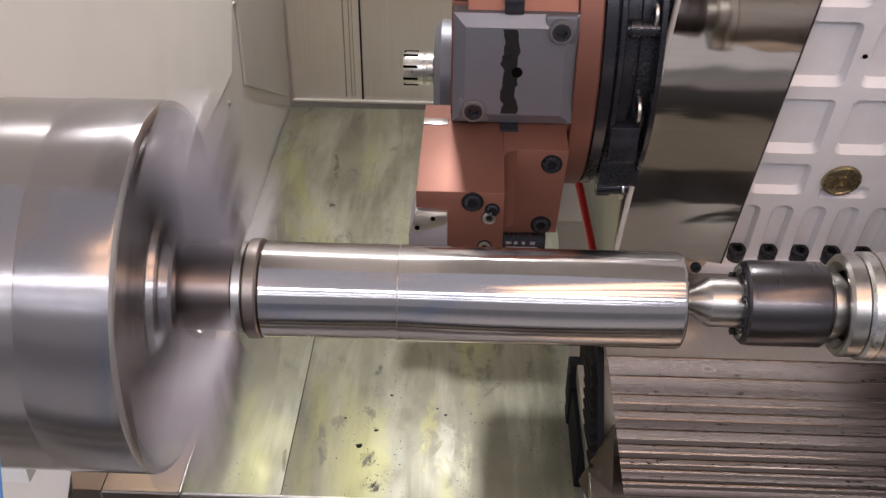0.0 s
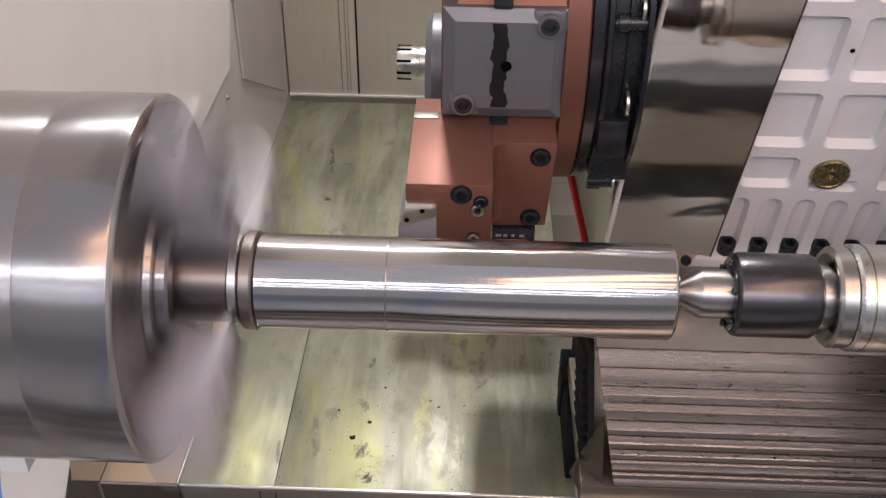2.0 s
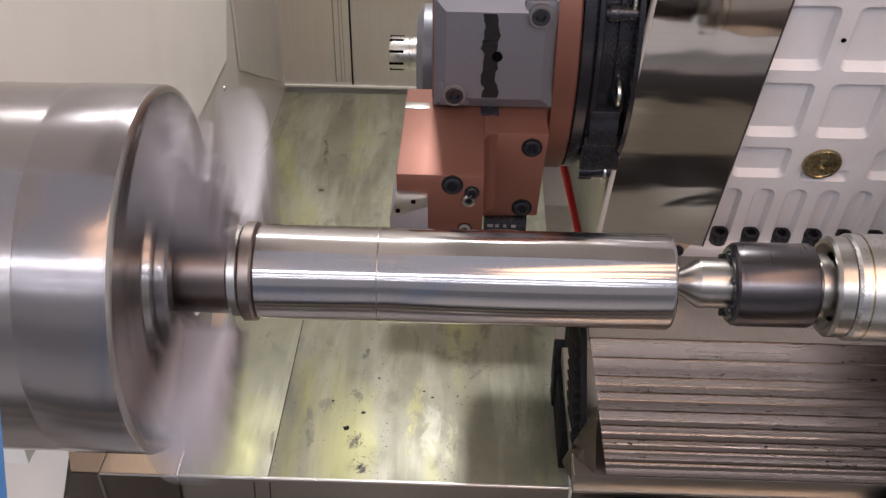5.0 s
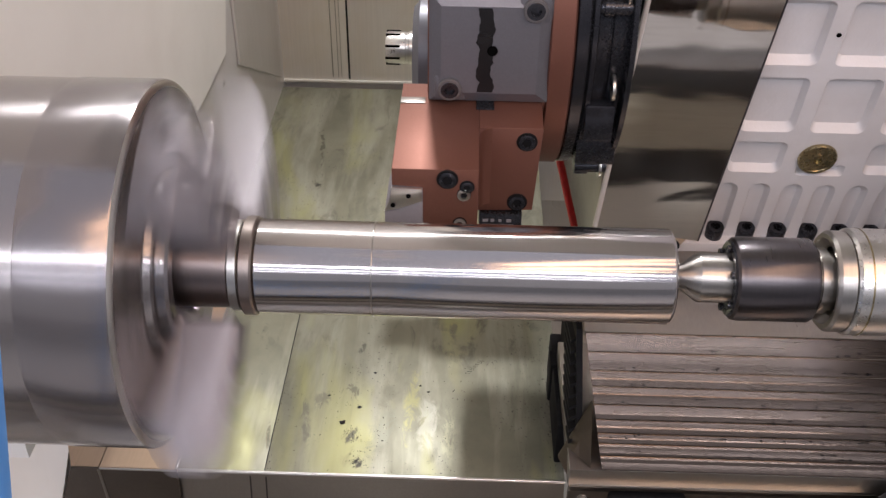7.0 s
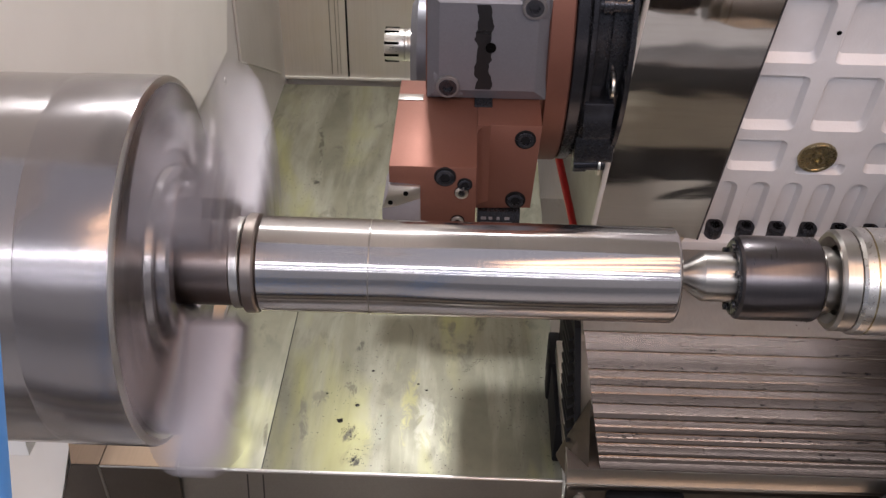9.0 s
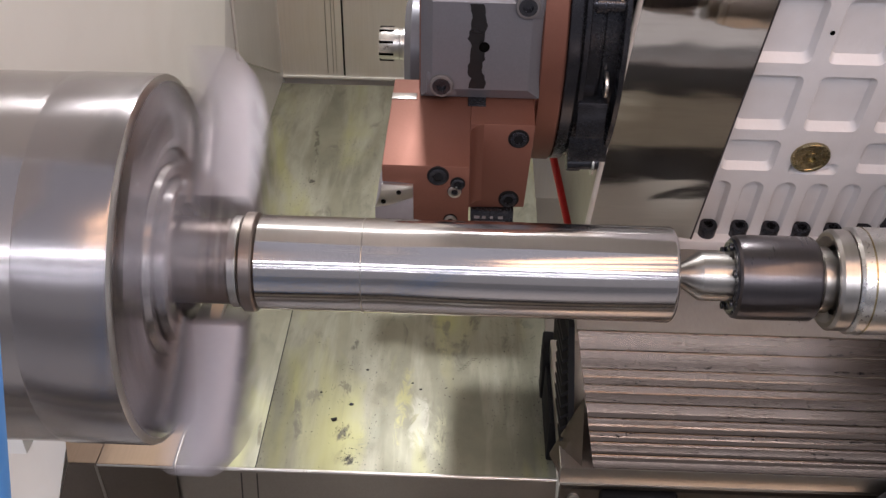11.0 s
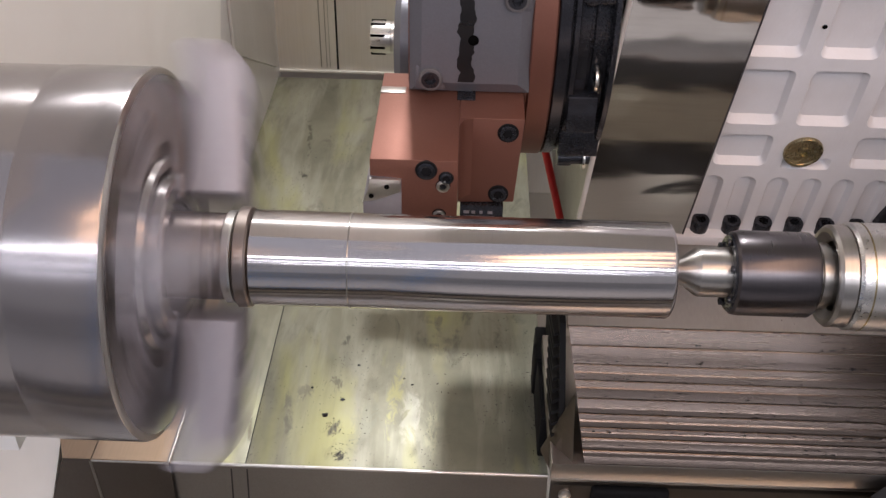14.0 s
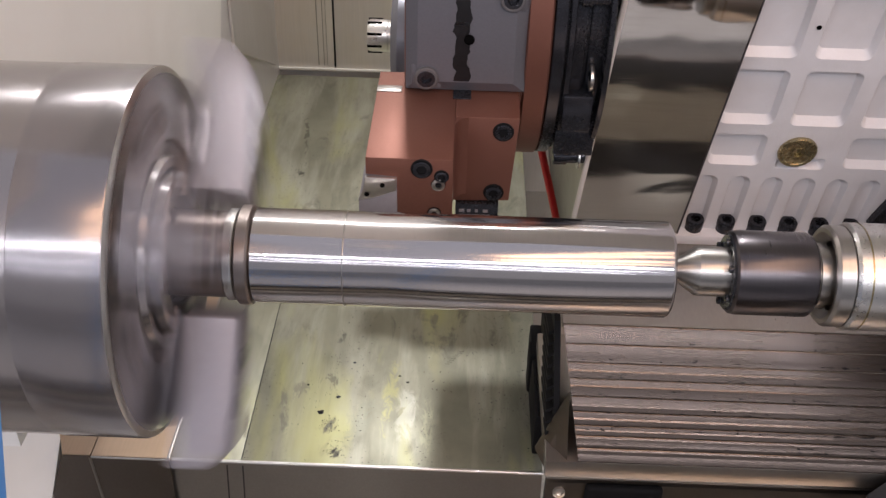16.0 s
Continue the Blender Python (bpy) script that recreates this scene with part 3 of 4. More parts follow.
def milling_holder():
    h = carried(thing("milling_holder", (0.175, 0.2, 1.03), "grey driven tool holder with a wet streak on its face", "tool holder"))
    part("body", holder_face(bmesh.new(), 0.1303, 0.2252, 1.0430, 1.1345, 0.166, 0.07, 0.0095), GUNMETAL, h, smooth=0)
    part("back_plate", bm_box(0.1285, 0.2255, 0.186, 0.215, 1.0415, 1.1375, 0.0012), COPPER, h)
    rnd = random.Random(5)
    lo, hi = [], []
    for k in range(26):
        z = 1.0535 + 0.0705 * k / 25
        c0 = 0.1745 + 0.0012 * sin(k * 0.7)
        lo.append((c0 - 0.0048 - rnd.random() * 0.0022, 0.1657, z))
        hi.append((c0 + 0.0045 + rnd.random() * 0.0022, 0.1657, z))
    part("wet_streak", bm_prism(lo + hi[::-1], (0, 0.0006, 0)), STREAK, h, "dark wet oil streak", smooth=0)
    part("key", bm_box(0.1685, 0.1830, 0.158, 0.19, 1.0400, 1.0428, 0.0005), BLACKED, h)
    part("key", bm_box(0.1685, 0.1830, 0.168, 0.19, 1.1348, 1.146, 0.001), BLACKED, h)
    part("bore", bm_turned([(0, 0.0001), (0.0012, 0.0041), (0.0020, 0.0042), (0.0020, 0.0001)], (0.1798, 0.1662, 1.0897), (0, -1, 0), 24), HOLESHADE, h)
    for x, z in ((0.1470, 1.0560), (0.2115, 1.1235)):
        part("pad", bm_box(x - 0.0125, x + 0.0125, 0.1668, 0.176, z - 0.0115, z + 0.0115, 0.003), GUNMETAL, h)
        part("screw_rim", bm_turned([(0, 0.0094), (0.0055, 0.0094), (0.0062, 0.0088), (0.0062, 0.0060), (0.004, 0.0060)], (x, 0.1685, z), (0, -1, 0), 32), WORNSTEEL, h)
        screw(h, (x, 0.168, z), (0, -1, 0), 0.0075, 0.0060)
    part("spindle_nose", bm_turned([(0, 0.0001), (0, 0.046), (0.010, 0.0465), (0.016, 0.039), (0.016, 0.0001)], (0.1275, 0.295, 1.0285), (-1, 0, 0), 48), GUNMETAL, h, "greenish grey spindle nose")
    # a collet chuck on the rear station of the turret
    r = carried(thing("collet_chuck", (0.12, 0.52, 0.926), "bright collet chuck on the rear turret station", "tool holder"))
    part("body", bm_turned([(0, 0.0001), (0, 0.030), (0.002, 0.032), (0.10, 0.032), (0.10, 0.0001)], (0.112, 0.52, 0.926), (1, 0, 0), 40), GUNMETAL, r)
    n = part("collet_nut", bm_turned([(0, 0.0165), (0.002, 0.0186), (0.009, 0.0190), (0.010, 0.0178), (0.012, 0.0178), (0.013, 0.0186), (0.033, 0.0186), (0.036, 0.0165), (0.036, 0.010), (0.004, 0.010)], (0.102, 0.52, 0.926), (-1, 0, 0), 48), BRIGHT, r, "bright slotted collet nut")
    for k in range(8):
        a = 2 * pi * (k + 0.35) / 8
        y, z = 0.52 + 0.0183 * cos(a), 0.926 + 0.0183 * sin(a)
        part("slot", bm_box(0.0665, 0.083, y - 0.0013, y + 0.0013, z - 0.0013, z + 0.0013, 0.0003, 1), HOLESHADE, n)
    part("seal", bm_turned([(0, 0.0001), (0, 0.022), (0.009, 0.022), (0.009, 0.0001)], (0.111, 0.52, 0.926), (-1, 0, 0), 32), BLACKED, r)
    # the next holder up, of which the underside shows
    u = carried(thing("upper_holder", (0.18, 0.2, 1.15), "copper-brown tool block above the driven holder", "tool holder"))
    part("block", bm_box(0.128, 0.226, 0.185, 0.30, 1.139, 1.24, 0.003), COPPER, u)


def turning_holder():
    h = carried(thing("turning_holder", (0.165, 0.15, 0.96), "copper-brown turning tool block with a grey insert tool", "tool holder"))
    top = 1.0416
    poly = [(0.1075, top), (0.1712, top), (0.1712, 0.975), (0.1305, 0.975), (0.1305, 1.0265), (0.1075, 1.0272)]
    part("block", bm_prism([(x, 0.066, z) for x, z in poly], (0, 0.136, 0), bevel=0.0006), COPPER, h)
    # the recessed flank, with a rounded inner corner
    poly = [(0.1713, 0.9640), (0.2165, 0.9656), (0.2213, top)] + [(0.1713, top)]
    part("side_block", bm_prism([(x, 0.130, z) for x, z in poly], (0, 0.11, 0), bevel=0.0007), COPPER, h)
    part("fillet", bm_prism([(0.1713, 0.118, top - 0.0004), (0.1713, 0.1305, top - 0.0004), (0.1830, 0.1305, top - 0.0004), (0.1775, 0.1285, top - 0.0004), (0.1735, 0.1245, top - 0.0004)], (0, 0, -0.07)), COPPER, h)
    part("label_plate", bm_box(0.1075, 0.1275, 0.1665, 0.1765, top - 0.0005, top + 0.0008, 0.0003), SHEET, h)
    screw(h, (0.1483, 0.067, 1.0333), (0, -1, 0), 0.0066, 0.003, None, 0.0084)
    screw(h, (0.1628, 0.067, 1.0272), (0, -1, 0), 0.0046, 0.003, None, 0.0058)
    screw(h, (0.1606, 0.067, 1.0205), (0, -1, 0), 0.0048, 0.003, BRIGHT, 0.0055)
    screw(h, (0.1580, 0.067, 0.9950), (0, -1, 0), 0.0045, 0.003, BRIGHT, 0.0055)
    screw(h, (0.2089, 0.131, 1.0293), (0, -1, 0), 0.0066, 0.003, None, 0.0086)
    screw(h, (0.2039, 0.131, 0.9730), (0, -1, 0), 0.0066, 0.003, None, 0.0086)
    tool = part("tool_shank", bm_prism([(x, 0.0655, z) for x, z in ((0.1070, 1.0262), (0.1303, 1.0258), (0.1303, 0.975), (0.1015, 0.985), (0.1020, 1.0058), (0.1060, 1.0155))], (0, 0.045, 0), bevel=0.0005), JAW, h, "grey insert tool shank")
    part("insert_clamp", bm_prism([(x, 0.0632, z) for x, z in ((0.1072, 1.0266), (0.1300, 1.0260), (0.1298, 1.0155), (0.1115, 1.0080), (0.1016, 1.0060), (0.1060, 1.0155))], (0, 0.0023, 0), bevel=0.0004), BRIGHT, tool)
    for x, z in ((0.1083, 1.0118), (0.1198, 1.0200)):
        part("pin_hole", bm_turned([(0, 0.0001), (0.0004, 0.0019), (0.0008, 0.0019), (0.0008, 0.0001)], (x, 0.0634, z), (0, -1, 0), 16), HOLESHADE, tool)
    lower = part("boring_shank", bm_box(0.1735, 0.2085, 0.127, 0.18, 0.930, 0.9635, 0.001), BLACKED, h, "black shank with pale marking")
    for k, w in enumerate((0.0045, 0.003, 0.0025, 0.004)):
        part("marking", bm_box(0.1765 + k * 0.0065, 0.1765 + w + k * 0.0065, 0.1264, 0.1274, 0.9555, 0.9580, 0), JAW, lower)
    part("marking", bm_box(0.1765, 0.2020, 0.1264, 0.1274, 0.9520, 0.9530, 0), JAW, lower)

TILT = 13.5


def casting():
    """White cast slide with cored pockets. Built in its own plane: x along the spindle, z up the face, y into it."""
    c = carried(thing("slide_casting", (-0.0022, 0.305, 0.8505), "white painted slide casting with cored rectangular pockets", "casting", tilt=TILT))
    bm = bmesh.new()

    def cell(x0, x1, z0, z1, px0, px1, pz0, pz1, r, depth, slope_top, slope_side, slope_low):
        """One cell of the face with a pocket that has rounded corners and sloped walls."""
        n = 5
        def loop(ax0, ax1, az0, az1, rr, y):
            pts = []
            for cx, cz, a0 in ((ax1 - rr, az1 - rr, 0), (ax0 + rr, az1 - rr, 90), (ax0 + rr, az0 + rr, 180), (ax1 - rr, az0 + rr, 270)):
                for k in range(n):
                    a = radians(a0 + 90 * k / (n - 1))
                    pts.append(bm.verts.new((cx + rr * cos(a), y, cz + rr * sin(a))))
            return pts
        corner = [bm.verts.new((x, 0, z)) for x, z in ((x1, z1), (x0, z1), (x0, z0), (x1, z0))]
        o = loop(px0, px1, pz0, pz1, r, 0.0)
        e = loop(px0 + 0.0012, px1 - 0.0012, pz0 + 0.0012, pz1 - 0.0012, r * 0.9, 0.0016)
        i = loop(px0 + slope_side, px1 - slope_side, pz0 + slope_low, pz1 - slope_top, r * 0.7, depth)
        m = len(o)
        for k in range(4):
            for s in range(n - 1):
                bm.faces.new((corner[k], o[k * n + s], o[k * n + s + 1]))
            a, b = o[k * n + n - 1], o[((k + 1) % 4) * n]
            bm.faces.new((corner[k], a, b, corner[(k + 1) % 4]))
        for p, q in ((o, e), (e, i)):
            for k in range(m):
                bm.faces.new((p[k], q[k], q[(k + 1) % m], p[(k + 1) % m])).smooth = True
        bm.faces.new(i)

    pitch, x_rib = 0.0650, 0.4755
    rows = [(0.0545, 0.1070), (0.1070, 0.1860), (0.1860, 0.2680), (0.2680, 0.3500), (0.3500, 0.4300)]
    xs = [x_rib + pitch * k for k in range(-2, 9)]
    for z0, z1 in rows:
        for x0 in xs:
            x1 = x0 + pitch
            if z0 < 0.06:
                if abs(x0 - x_rib) < 0.001:   # the cell with the plug keeps only a low shelf pocket
                    cell(x0, x1, z0, z1, x0 + 0.008, x1 - 0.010, z0 + 0.003, z0 + 0.018, 0.004, 0.008, 0.002, 0.004, 0.004)
                    continue
                cell(x0, x1, z0, z1, x0 + 0.007, x1 - 0.007, z0 + 0.006, z1 - 0.006, 0.007, 0.0075, 0.0025, 0.0032, 0.0055)
                continue
            cell(x0, x1, z0, z1, x0 + 0.007, x1 - 0.007, z0 + 0.007, z1 - 0.007, 0.007, 0.0080, 0.0025, 0.0035, 0.0062)
    # finger slots for the gib screws along the lower edge
    sp, sx = 0.0320, 0.4240
    for k in range(-3, 19):
        x = sx + sp * k
        cell(x - sp / 2, x + sp / 2, -0.033, 0.0545, x - 0.0105, x + 0.0105, -0.0325, 0.0455, 0.0102, 0.0080, 0.009, 0.003, 0.0005)
    for v in bm.verts:
        v.co.x = min(v.co.x, 1.02)
    bmesh.ops.remove_doubles(bm, verts=bm.verts, dist=0.0001)
    part("face", bm, CAST, c, smooth=40, local=True)
    part("body", bm_box(0.350, 1.02, 0.0100, 0.12, -0.033, 0.43, 0.001), CAST, c, local=True)
    part("ledge", bm_box(0.350, 1.02, -0.012, 0.12, -0.056, -0.0335, 0.002), CAST, c, local=True)
    for k in range(0, 18):
        x = sx + sp * k
        part("cap_screw", bm_screw((x, 0.001, -0.0335), (0, 0, 1), 0.0092, 0.014), BLACKED, c, local=True)
    for x, z, r in ((0.4775, 0.2270, 0.0022),):
        part("tapped_hole", bm_turned([(0, 0.0001), (0.0003, r), (0.0008, r), (0.0008, 0.0001)], (x, -0.0001, z), (0, -1, 0), 20), HOLESHADE, c, local=True)
    part("plug", bm_turned([(x, r * 0.9) for x, r in ((0, 0.0205), (0.002, 0.0205), (0.0035, 0.0195), (0.0035, 0.0165), (0.0028, 0.0160), (0.0030, 0.0085), (0.0042, 0.0080), (0.0042, 0.0045), (0.0015, 0.0042), (0.0015, 0.0001))], (0.4995, -0.0005, 0.0820), (0, -1, 0), 48), BRASS, c, "yellow zinc-plated hexagon plug", local=True)


def stop_plate():
    p = carried(thing("stop_plate", (0, 0.305, 0.85), "black steel stop plate screwed to the casting", "plate", tilt=TILT))
    part("plate", bm_prism([(0.5935, -0.010, -0.012), (0.5960, -0.010, -0.003), (0.6075, -0.010, 0.038), (0.68, -0.010, 0.038), (0.68, -0.010, -0.014), (0.596, -0.010, -0.014)], (0, 0.0095, 0), bevel=0.001), BLACKED, p, local=True)
    screw(p, (0.6125, -0.010, 0.030), (0, -1, 0), 0.0045, 0.003, BRIGHT, local=True)


def cover_plate():
    p = carried(thing("slide_cover", (0.35, 0.26, 0.83), "brushed stainless cover strip that leans beside the turret", "cover"))
    a, b, cc, d = (0.2888, 0.2469, 0.8707), (0.3881, 0.2473, 0.8563), (0.4234, 0.2393, 1.1245), (0.3111, 0.2393, 1.1219)
    up = Vector(cc) - Vector(b)
    c2, d2 = Vector(cc) + up * 0.25, Vector(d) + (Vector(d) - Vector(a)) * 0.25
    n = (Vector(b) - Vector(a)).cross(Vector(d) - Vector(a)).normalized()
    bm = bm_prism([a, b, tuple(c2), tuple(d2)], -n * 0.0015)
    part("sheet", bm, MIRROR, p)
    run = d2 - Vector(a)
    part("edge_bead", bm_turned([(0, 0.0026), (run.length, 0.0026)], tuple(Vector(a) + Vector((-0.0012, 0.0005, 0))), tuple(run), 12), WALLSHEET, p)
    run = c2 - Vector(b)
    # dark bead stands in for the shaded gap along the right edge
    part("edge_bead", bm_turned([(0, 0.0011), (run.length, 0.0011)], tuple(Vector(b) + Vector((0.0008, 0.0006, 0))), tuple(run), 10), DARKSTEEL, p)
    part("tab", bm_prism([(0.360, 0.292, 0.842), (0.396, 0.299, 0.830), (0.380, 0.303, 0.800), (0.350, 0.302, 0.805)], (0, 0.003, 0)), SHEET, p)
    screw(p, (0.378, 0.294, 0.818), (0, -1, 0.3), 0.0055, 0.004)
    back = carried(thing("slide_housing", (0.33, 0.5, 0.6), "dark steel housing behind the turret cover", "housing"))
    part("body", bm_box(0.315, 0.43, 0.42, 0.9, 0.60, 1.5, 0.004), SHEET, back)


def way_cover():
    w = carried(thing("way_cover", (0.6, 0.15, 0.64), "folded aluminium way cover with long overlapping slats", "way cover"))
    y0, z0, y1, z1 = 0.113, 0.676, 0.190, 0.785
    out = Vector((0, -(z1 - z0), (y1 - y0))).normalized()
    up = Vector((0, y1 - y0, z1 - z0))
    foot = Vector((0, y0, z0))
    # where each slat begins and ends on the slope, then the places of its long creases and how far they stand out
    slats = [(0.000, 0.105, ((0.35, 1.0), (0.55, 0.55), (0.80, 0.9))), (0.105, 0.195, ((0.25, 1.1), (0.50, 0.7), (0.75, 0.9))), (0.195, 0.270, ((0.45, 1.0), (0.60, 0.6))),
             (0.270, 0.370, ((0.20, 1.0), (0.40, 1.15), (0.55, 0.6), (0.80, 0.7))), (0.370, 0.480, ((0.35, 1.1), (0.50, 0.7))), (0.480, 0.610, ((0.40, 0.9), (0.55, 1.2), (0.62, 0.8))),
             (0.610, 0.725, ((0.45, 1.1), (0.55, 0.7))), (0.725, 0.860, ((0.35, 0.8), (0.50, 1.1))), (0.860, 1.000, ((0.40, 1.0), (0.52, 0.7)))]
    for f0, f1, creases in slats:
        prof = [(f0 + 0.002, -1.2), (f0 + 0.002, 0.35), (f0 + 0.006, 0.75)]
        prof += [(f0 + (f1 - f0) * c, h) for c, h in creases]
        prof += [(f1 - 0.008, 0.55), (f1 - 0.002, 0.1), (f1 - 0.002, -1.2)]
        run = [(f, foot + up * f + out * h * 0.0006) for f, h in prof]
        bm = bm_prism([(0.3015 - 0.0195 * f, p.y, p.z) for f, p in run], (0.85, 0, 0))
        part("slat", bm, SLAT, w, smooth=8)
    part("head_sheet", bm_prism([(0.281, 0.190, 0.786), (0.281, 0.232, 0.803), (0.281, 0.33, 0.803), (0.281, 0.33, 0.795), (0.281, 0.190, 0.781)], (0.87, 0, 0)), SHEET, w)
    part("gusset", bm_prism([(0.2905, 0.112, 0.672), (0.2905, 0.150, 0.730), (0.262, 0.142, 0.660), (0.272, 0.118, 0.655)], (0.0, 0.004, 0.0)), DARKSHEET, w)
    part("foot", bm_box(0.27, 1.15, 0.112, 0.30, 0.655, 0.676, 0.001), SHEET, w)
    # black brush block at the end of the slats
    b = carried(thing("wiper_block", (0.28, 0.22, 0.6), "black ribbed rubber wiper block at the slat ends", "wiper"))
    part("body", bm_prism([(0.2785, 0.135, 0.672), (0.2745, 0.200, 0.780), (0.2745, 0.34, 0.79), (0.2785, 0.34, 0.60), (0.2785, 0.19, 0.60)], (0.006, 0, 0)), BLACKPLASTIC, b)
    for k in range(11):
        f = k / 10
        y, z = 0.135 + 0.062 * f, 0.672 + 0.092 * f
        part("rib", bm_prism([(0.2700, y, z), (0.2775, y + 0.002, z + 0.003), (0.2775, y + 0.07, z - 0.018), (0.2700, y + 0.07, z - 0.021)], (0, 0.001, 0.003)), BLACKPLASTIC, b)
    part("base", bm_box(0.2655, 0.2783, 0.196, 0.345, FZ + 0.0005, 0.650, 0.002), BLACKPLASTIC, b)
    part("knob", bm_box(0.2625, 0.285, 0.285, 0.310, 0.598, 0.655, 0.002), BLACKPLASTIC, b)


def floor_cover():
    f = carried(thing("bed_cover", (0.1, 0.19, 0.45), "stained sheet steel bed cover with dried yellow-green coolant", "bed cover"))
    # two overlapping sheets with a seam
    part("sheet", bm_box(-0.0455, 0.276, 0.1710, 0.485, FZ - 0.003, FZ, 0.0006), FLOOR, f)
    part("sheet", bm_box(-0.1780, -0.0440, 0.1715, 0.485, FZ - 0.0035, FZ - 0.0012, 0.0004), FLOOR, f)
    part("sheet", bm_box(-0.1780, 0.276, 0.4852, BY - 0.02, FZ - 0.003, FZ, 0.0001), FLOOR, f)
    part("front_lip", bm_turned([(0, 0.0020), (0.426, 0.0020)], (-0.150, 0.1710, FZ - 0.0012), (1, 0, 0), 12), BRIGHT, f)
    part("front_sheet", bm_prism([(-0.152, 0.1705, FZ - 0.003), (0.276, 0.1705, FZ - 0.003), (0.276, 0.131, 0.40), (-0.152, 0.131, 0.40)], (0, 0.002, 0)), SHEET, f)
    for x in (-0.045, -0.062):
        part("seam", bm_prism([(x, 0.1695, FZ - 0.006), (x + 0.0016, 0.1695, FZ - 0.006), (x + 0.0016, 0.1305, 0.402), (x, 0.1305, 0.402)], (0, 0.0008, 0)), DARKSTEEL, f)
    part("seam_gap", bm_box(-0.0464, -0.0456, 0.1725, 0.484, FZ - 0.0012, FZ - 0.0002, 0), BLACKED, f)
    g = carried(thing("rail_cover", (0.6, 0.18, 0.45), "folded steel cover under the slats with a black handle recess", "cover"))
    part("sheet", bm_box(0.279, 1.15, 0.170, 0.30, 0.585, 0.600, 0.002), SHEET, g)
    # shade on the rail front is painted by the darker sheet
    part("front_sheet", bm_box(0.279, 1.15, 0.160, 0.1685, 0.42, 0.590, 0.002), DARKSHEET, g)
    screw(g, (0.294, 0.1595, 0.577), (0, -1, 0.1), 0.0065, 0.004, BRIGHT)
    fr = part("handle_frame", bm_box(0.320, 0.402, 0.148, 0.1595, 0.540, 0.596, 0.005, 3), BLACKPLASTIC, g, "black plastic socket frame")
    part("inner_panel", bm_box(0.327, 0.395, 0.1462, 0.150, 0.540, 0.5815, 0.003), DARKSHEET, fr)
    for x in (0.3360, 0.3850):
        part("slot", bm_turned([(0, 0.0001), (0.0005, 0.005), (0.001, 0.0052), (0.001, 0.0001)], (x, 0.1464, 0.572), (0, -1, 0), 20), HOLESHADE, fr)
    part("centre_hole", bm_turned([(0, 0.0001), (0.0005, 0.010), (0.001, 0.0102), (0.001, 0.0001)], (0.3605, 0.1464, 0.566), (0, -1, 0), 24), HOLESHADE, fr)
    part("lip", bm_turned([(0, 0.0022), (0.87, 0.0022)], (0.2795, 0.1610, 0.5985), (1, 0, 0), 10), SHEET, g)
    k = carried(thing("hose", (0.262, 0.45, 0.6), "red coolant hose behind the turret", "hose"))
    part("tube", bm_turned([(0, 0.0045), (0.36, 0.0045)], (0.3300, 0.45, 0.597), (-0.0267, 0.0, 0.1), 16), REDHOSE, k)


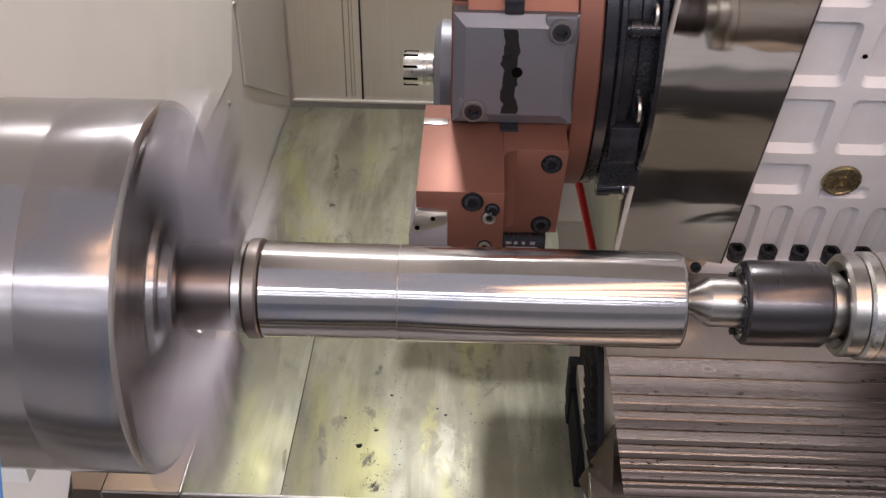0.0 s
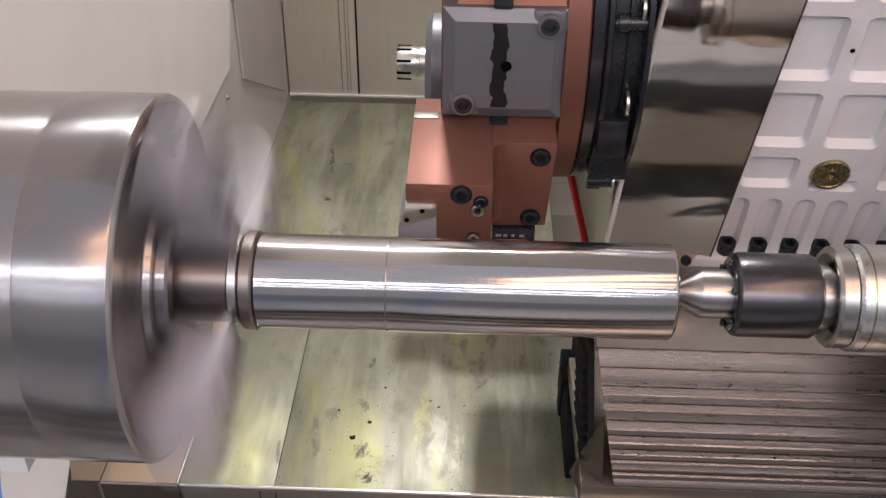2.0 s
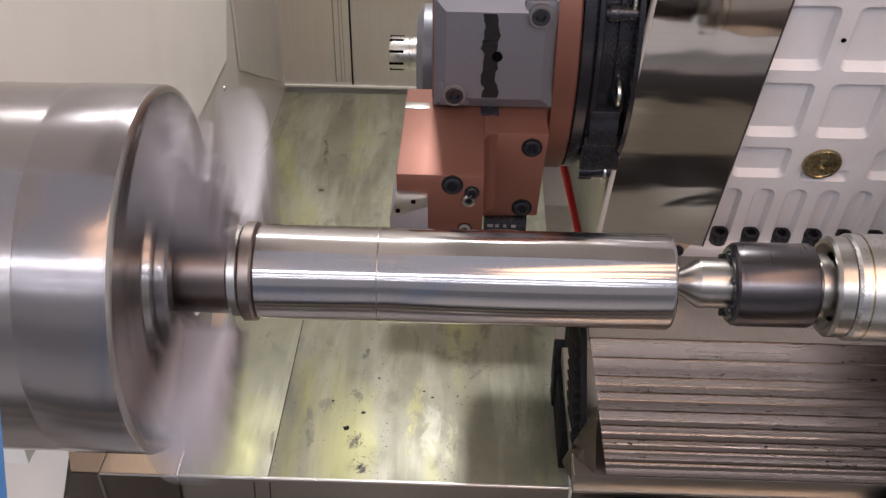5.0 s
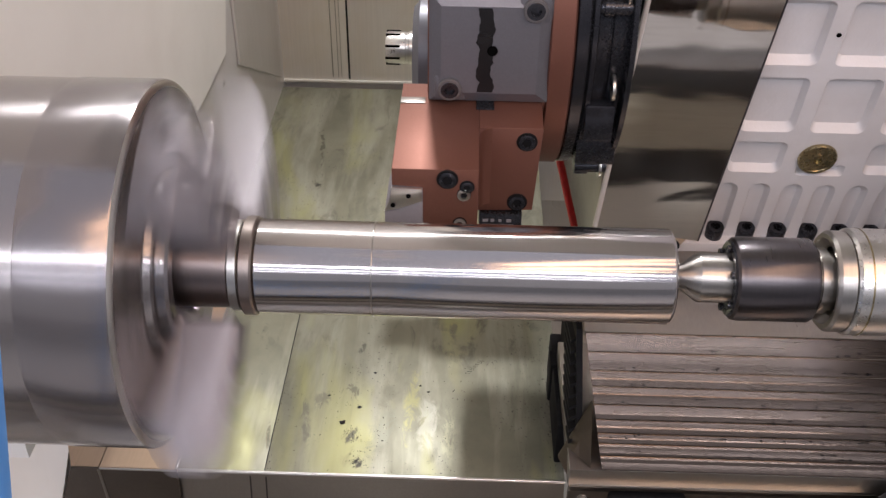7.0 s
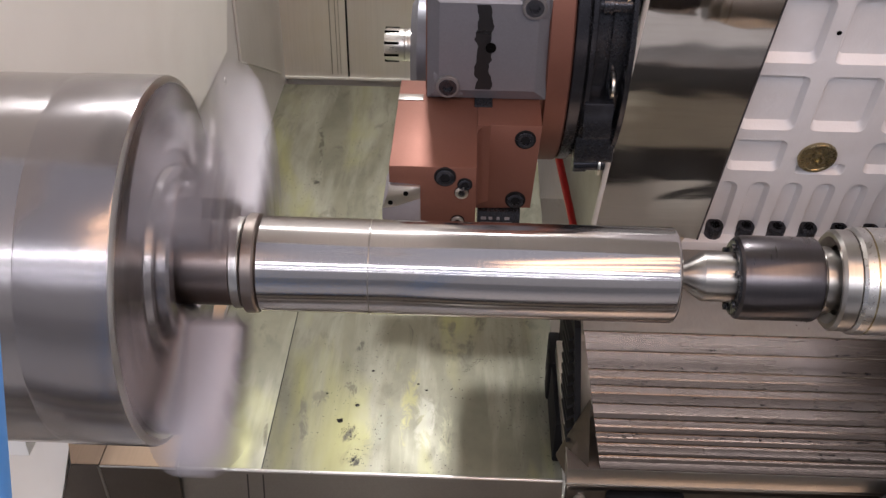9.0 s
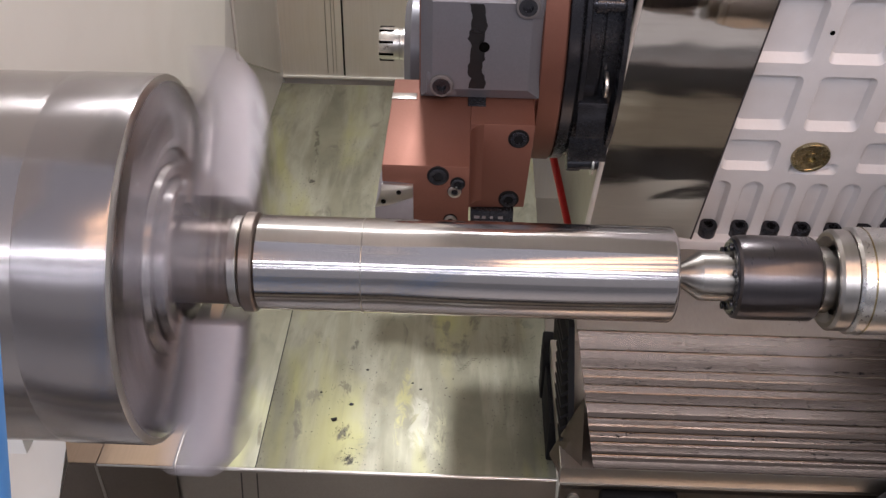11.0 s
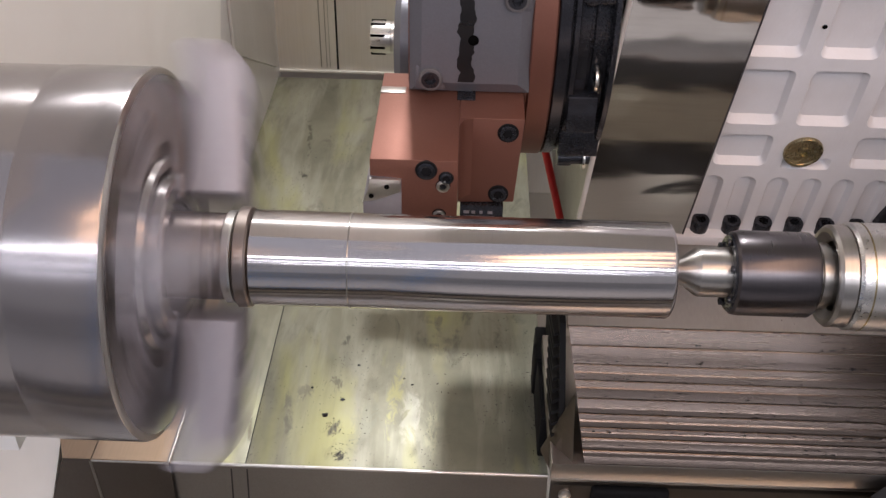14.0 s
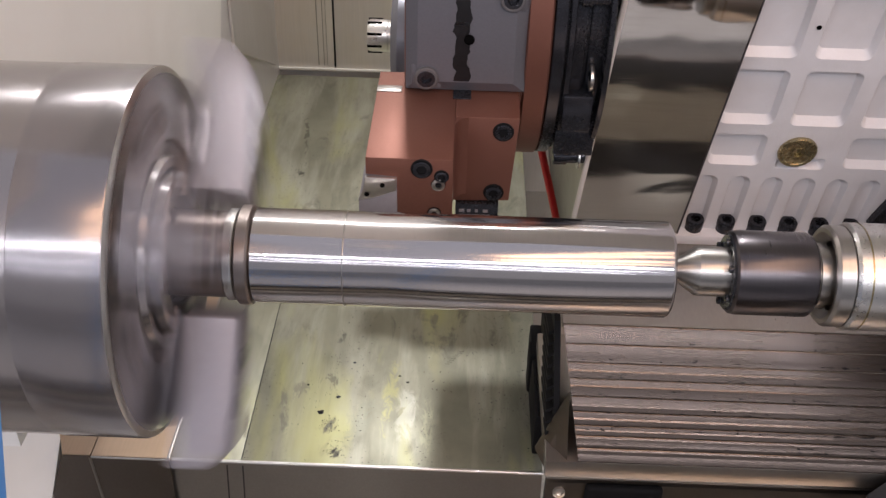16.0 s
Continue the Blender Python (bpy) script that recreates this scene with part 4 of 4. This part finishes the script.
def swarf():
    """Loose dark chips and curls lying on the cover sheet."""
    rnd = random.Random(11)
    spots = [(0.030, 0.247, 0.0030), (0.047, 0.272, 0.0022), (0.010, 0.29, 0.0012), (0.060, 0.33, 0.0014), (0.115, 0.31, 0.0011), (0.125, 0.30, 0.0013)]
    for x, y, r in spots:
        ob = carried(thing("metal_chip", (x, y, FZ), "dark curled metal chip on the bed cover", "chip", group="chips on the cover"))
        bm = bmesh.new()
        bmesh.ops.create_icosphere(bm, subdivisions=2, radius=r)
        for v in bm.verts:
            v.co *= 0.6 + 0.7 * rnd.random()
            v.co.x *= 1.3
            v.co.z = max(v.co.z * 0.5, -0.0003) + 0.0003
        part("chip", bm, BLACKED, ob, local=True, smooth=0)
    st = carried(thing("chip_dust", (0.1, 0.3, FZ), "fine dark metal chips scattered over the bed cover", "chips", kind="stuff"))
    bm = bmesh.new()

    def bit(x, y, r):
        a = rnd.random() * 6.3
        w = Vector((cos(a), sin(a), 0)) * r * (0.6 + rnd.random())
        u = Vector((-sin(a), cos(a), 0)) * r * (0.3 + 0.4 * rnd.random())
        p = Vector((x, y, FZ + 0.0002))
        q = [bm.verts.new(p + d) for d in (w, u, -w, -u)] + [bm.verts.new(p + Vector((0, 0, r * 0.5)))]
        for k in range(4):
            bm.faces.new((q[k], q[(k + 1) % 4], q[4]))
    for cx, cy, n, sx, sy in ((0.052, 0.192, 60, 0.005, 0.006), (0.041, 0.228, 50, 0.006, 0.007), (0.042, 0.34, 24, 0.006, 0.012), (-0.081, 0.93, 16, 0.003, 0.03), (-0.062, 0.75, 24, 0.006, 0.02), (-0.06, 0.865, 12, 0.003, 0.02), (0.255, 0.40, 40, 0.010, 0.03),
                              (0.075, 0.235, 20, 0.006, 0.012), (0.262, 0.36, 70, 0.006, 0.10), (0.058, 0.42, 30, 0.012, 0.02), (0.16, 0.30, 26, 0.012, 0.03),
                              (0.195, 0.355, 22, 0.010, 0.006), (-0.044, 0.25, 40, 0.0018, 0.05), (0.235, 0.40, 22, 0.006, 0.03), (0.03, 0.27, 26, 0.03, 0.03),
                              (0.15, 0.24, 24, 0.004, 0.04), (0.10, 0.55, 20, 0.05, 0.15), (-0.07, 0.62, 16, 0.02, 0.06), (0.265, 0.24, 60, 0.004, 0.03), (0.1, 0.3, 60, 0.14, 0.10)):
        for k in range(n):
            bit(cx + rnd.gauss(0, sx), max(cy + rnd.gauss(0, sy), 0.176), 0.0003 + 0.0009 * rnd.random() ** 2)
    for k in range(8):   # a row of tool chatter dashes
        for j in range(5):
            bit(0.168 + 0.0024 * k + 0.0012 * j, 0.334 + 0.0032 * k, 0.0007)
    part("chips", bm, BLACKPLASTIC, st, smooth=0)
    sd = carried(thing("slat_chips", (0.6, 0.15, 0.72), "fine black chips caught along the slat joints", "chips", kind="stuff"))
    bm = bmesh.new()
    out = Vector((0, -0.109, 0.077)).normalized()
    for k in range(80):
        joint = rnd.randrange(1, 8)
        f = (joint + rnd.choice((0.03, 0.05, 0.30)) * rnd.random()) / 8
        x = 0.305 + 0.36 * rnd.random()
        cluster = rnd.choice((1, 1, 2, 4))
        for j in range(cluster):
            p = Vector((x + 0.004 * j + 0.002 * rnd.random(), 0.113 + 0.077 * f, 0.676 + 0.109 * f)) + out * 0.0022
            rr = 0.0003 + 0.0007 * rnd.random() ** 2
            q = [bm.verts.new(p + d) for d in (Vector((rr * 2, 0, 0)), Vector((0, 0.577 * rr, 0.817 * rr)), Vector((-rr * 2, 0, 0)), Vector((0, -0.577 * rr, -0.817 * rr)))] + [bm.verts.new(p + out * (rr + 0.0016))]
            for n in range(4):
                bm.faces.new((q[n], q[(n + 1) % 4], q[4]))
    part("chips", bm, BLACKPLASTIC, sd, smooth=0)
    sl = carried(thing("slat_dirt", (0.5, 0.15, 0.70), "dark chips stuck along the way cover slats", "chips", kind="stuff"))
    bm = bmesh.new()
    for k in range(70):
        row = rnd.choice((1, 1, 2, 3, 4, 5, 5, 6, 7, 7))
        x = rnd.choice((0.30 + rnd.gauss(0.02, 0.008), 0.31 + 0.26 * rnd.random(), 0.52 + rnd.gauss(0, 0.03)))
        f = (row + 0.90 + 0.12 * rnd.random()) / 8
        p = Vector((x, 0.113 + 0.077 * f - 0.0012, 0.676 + 0.109 * f + 0.0008))
        r = 0.0004 + 0.0011 * rnd.random() ** 2
        q = [bm.verts.new(p + Vector(d)) for d in ((r * (1 + rnd.random()), 0, 0), (0, r * 0.45, r * 0.55), (-r * (1 + rnd.random()), 0, 0), (0, -r * 0.45, -r * 0.55), (0, -r * 0.4, r * 0.3))]
        for e in range(4):
            bm.faces.new((q[e], q[(e + 1) % 4], q[4]))
    part("chips", bm, BLACKPLASTIC, sl, smooth=0)


def blue_door_edge():
    d = thing("door_edge", (0.0, -0.36, 1.0), "blue enamelled edge of the machine door", "door")
    bm = bm_prism([(0.0276, -0.372, 1.262), (-0.0774, -0.372, 0.709), (-0.0974, -0.372, 0.709), (0.0076, -0.372, 1.262)], (0, 0.012, 0), bevel=0.003)
    part("edge", bm, BLUE, d)


enclosure()
front_sill()
CH = chuck()
WP = workpiece()
live_centre()
turret()
milling_holder()
turning_holder()
casting()
stop_plate()
cover_plate()
way_cover()
floor_cover()
swarf()
blue_door_edge()


def motions():
    # the carriage feeds towards the chuck at a steady 1.96 mm/s
    for ob in CARRIAGE:
        m = ob.matrix_basis.copy()
        walk(ob, [(t, Matrix.Translation((-0.001897 * t, 0, 0)) @ m) for t in (0, 4, 8, 12, 16)])
    # the spindle turns backwards, 80 degrees a step; the phase creeps slowly
    phase = [(0, -28), (4, -16), (7, -10), (9, -3), (11.5, 19), (12.5, 25), (14.8, 27), (15.2, 17), (16, 15)]
    steps = []
    for k in range(0, 481):
        t = k / FPS
        steps.append((t, (-80 * k + float(np.interp(t, [p[0] for p in phase], [p[1] for p in phase]))) % 360))
    walk(MARK[0], [(t, Matrix.Translation((-0.001897 * t, 0, 0))) for t in (0, 8, 16)])
    walk(CH, [(t, pose(0.005, 0, 1.0, a, 0, 0)) for t, a in steps])
    walk(WP, [(t, pose(0, 0, 1.0, a, 0, 0)) for t, a in steps])


motions()
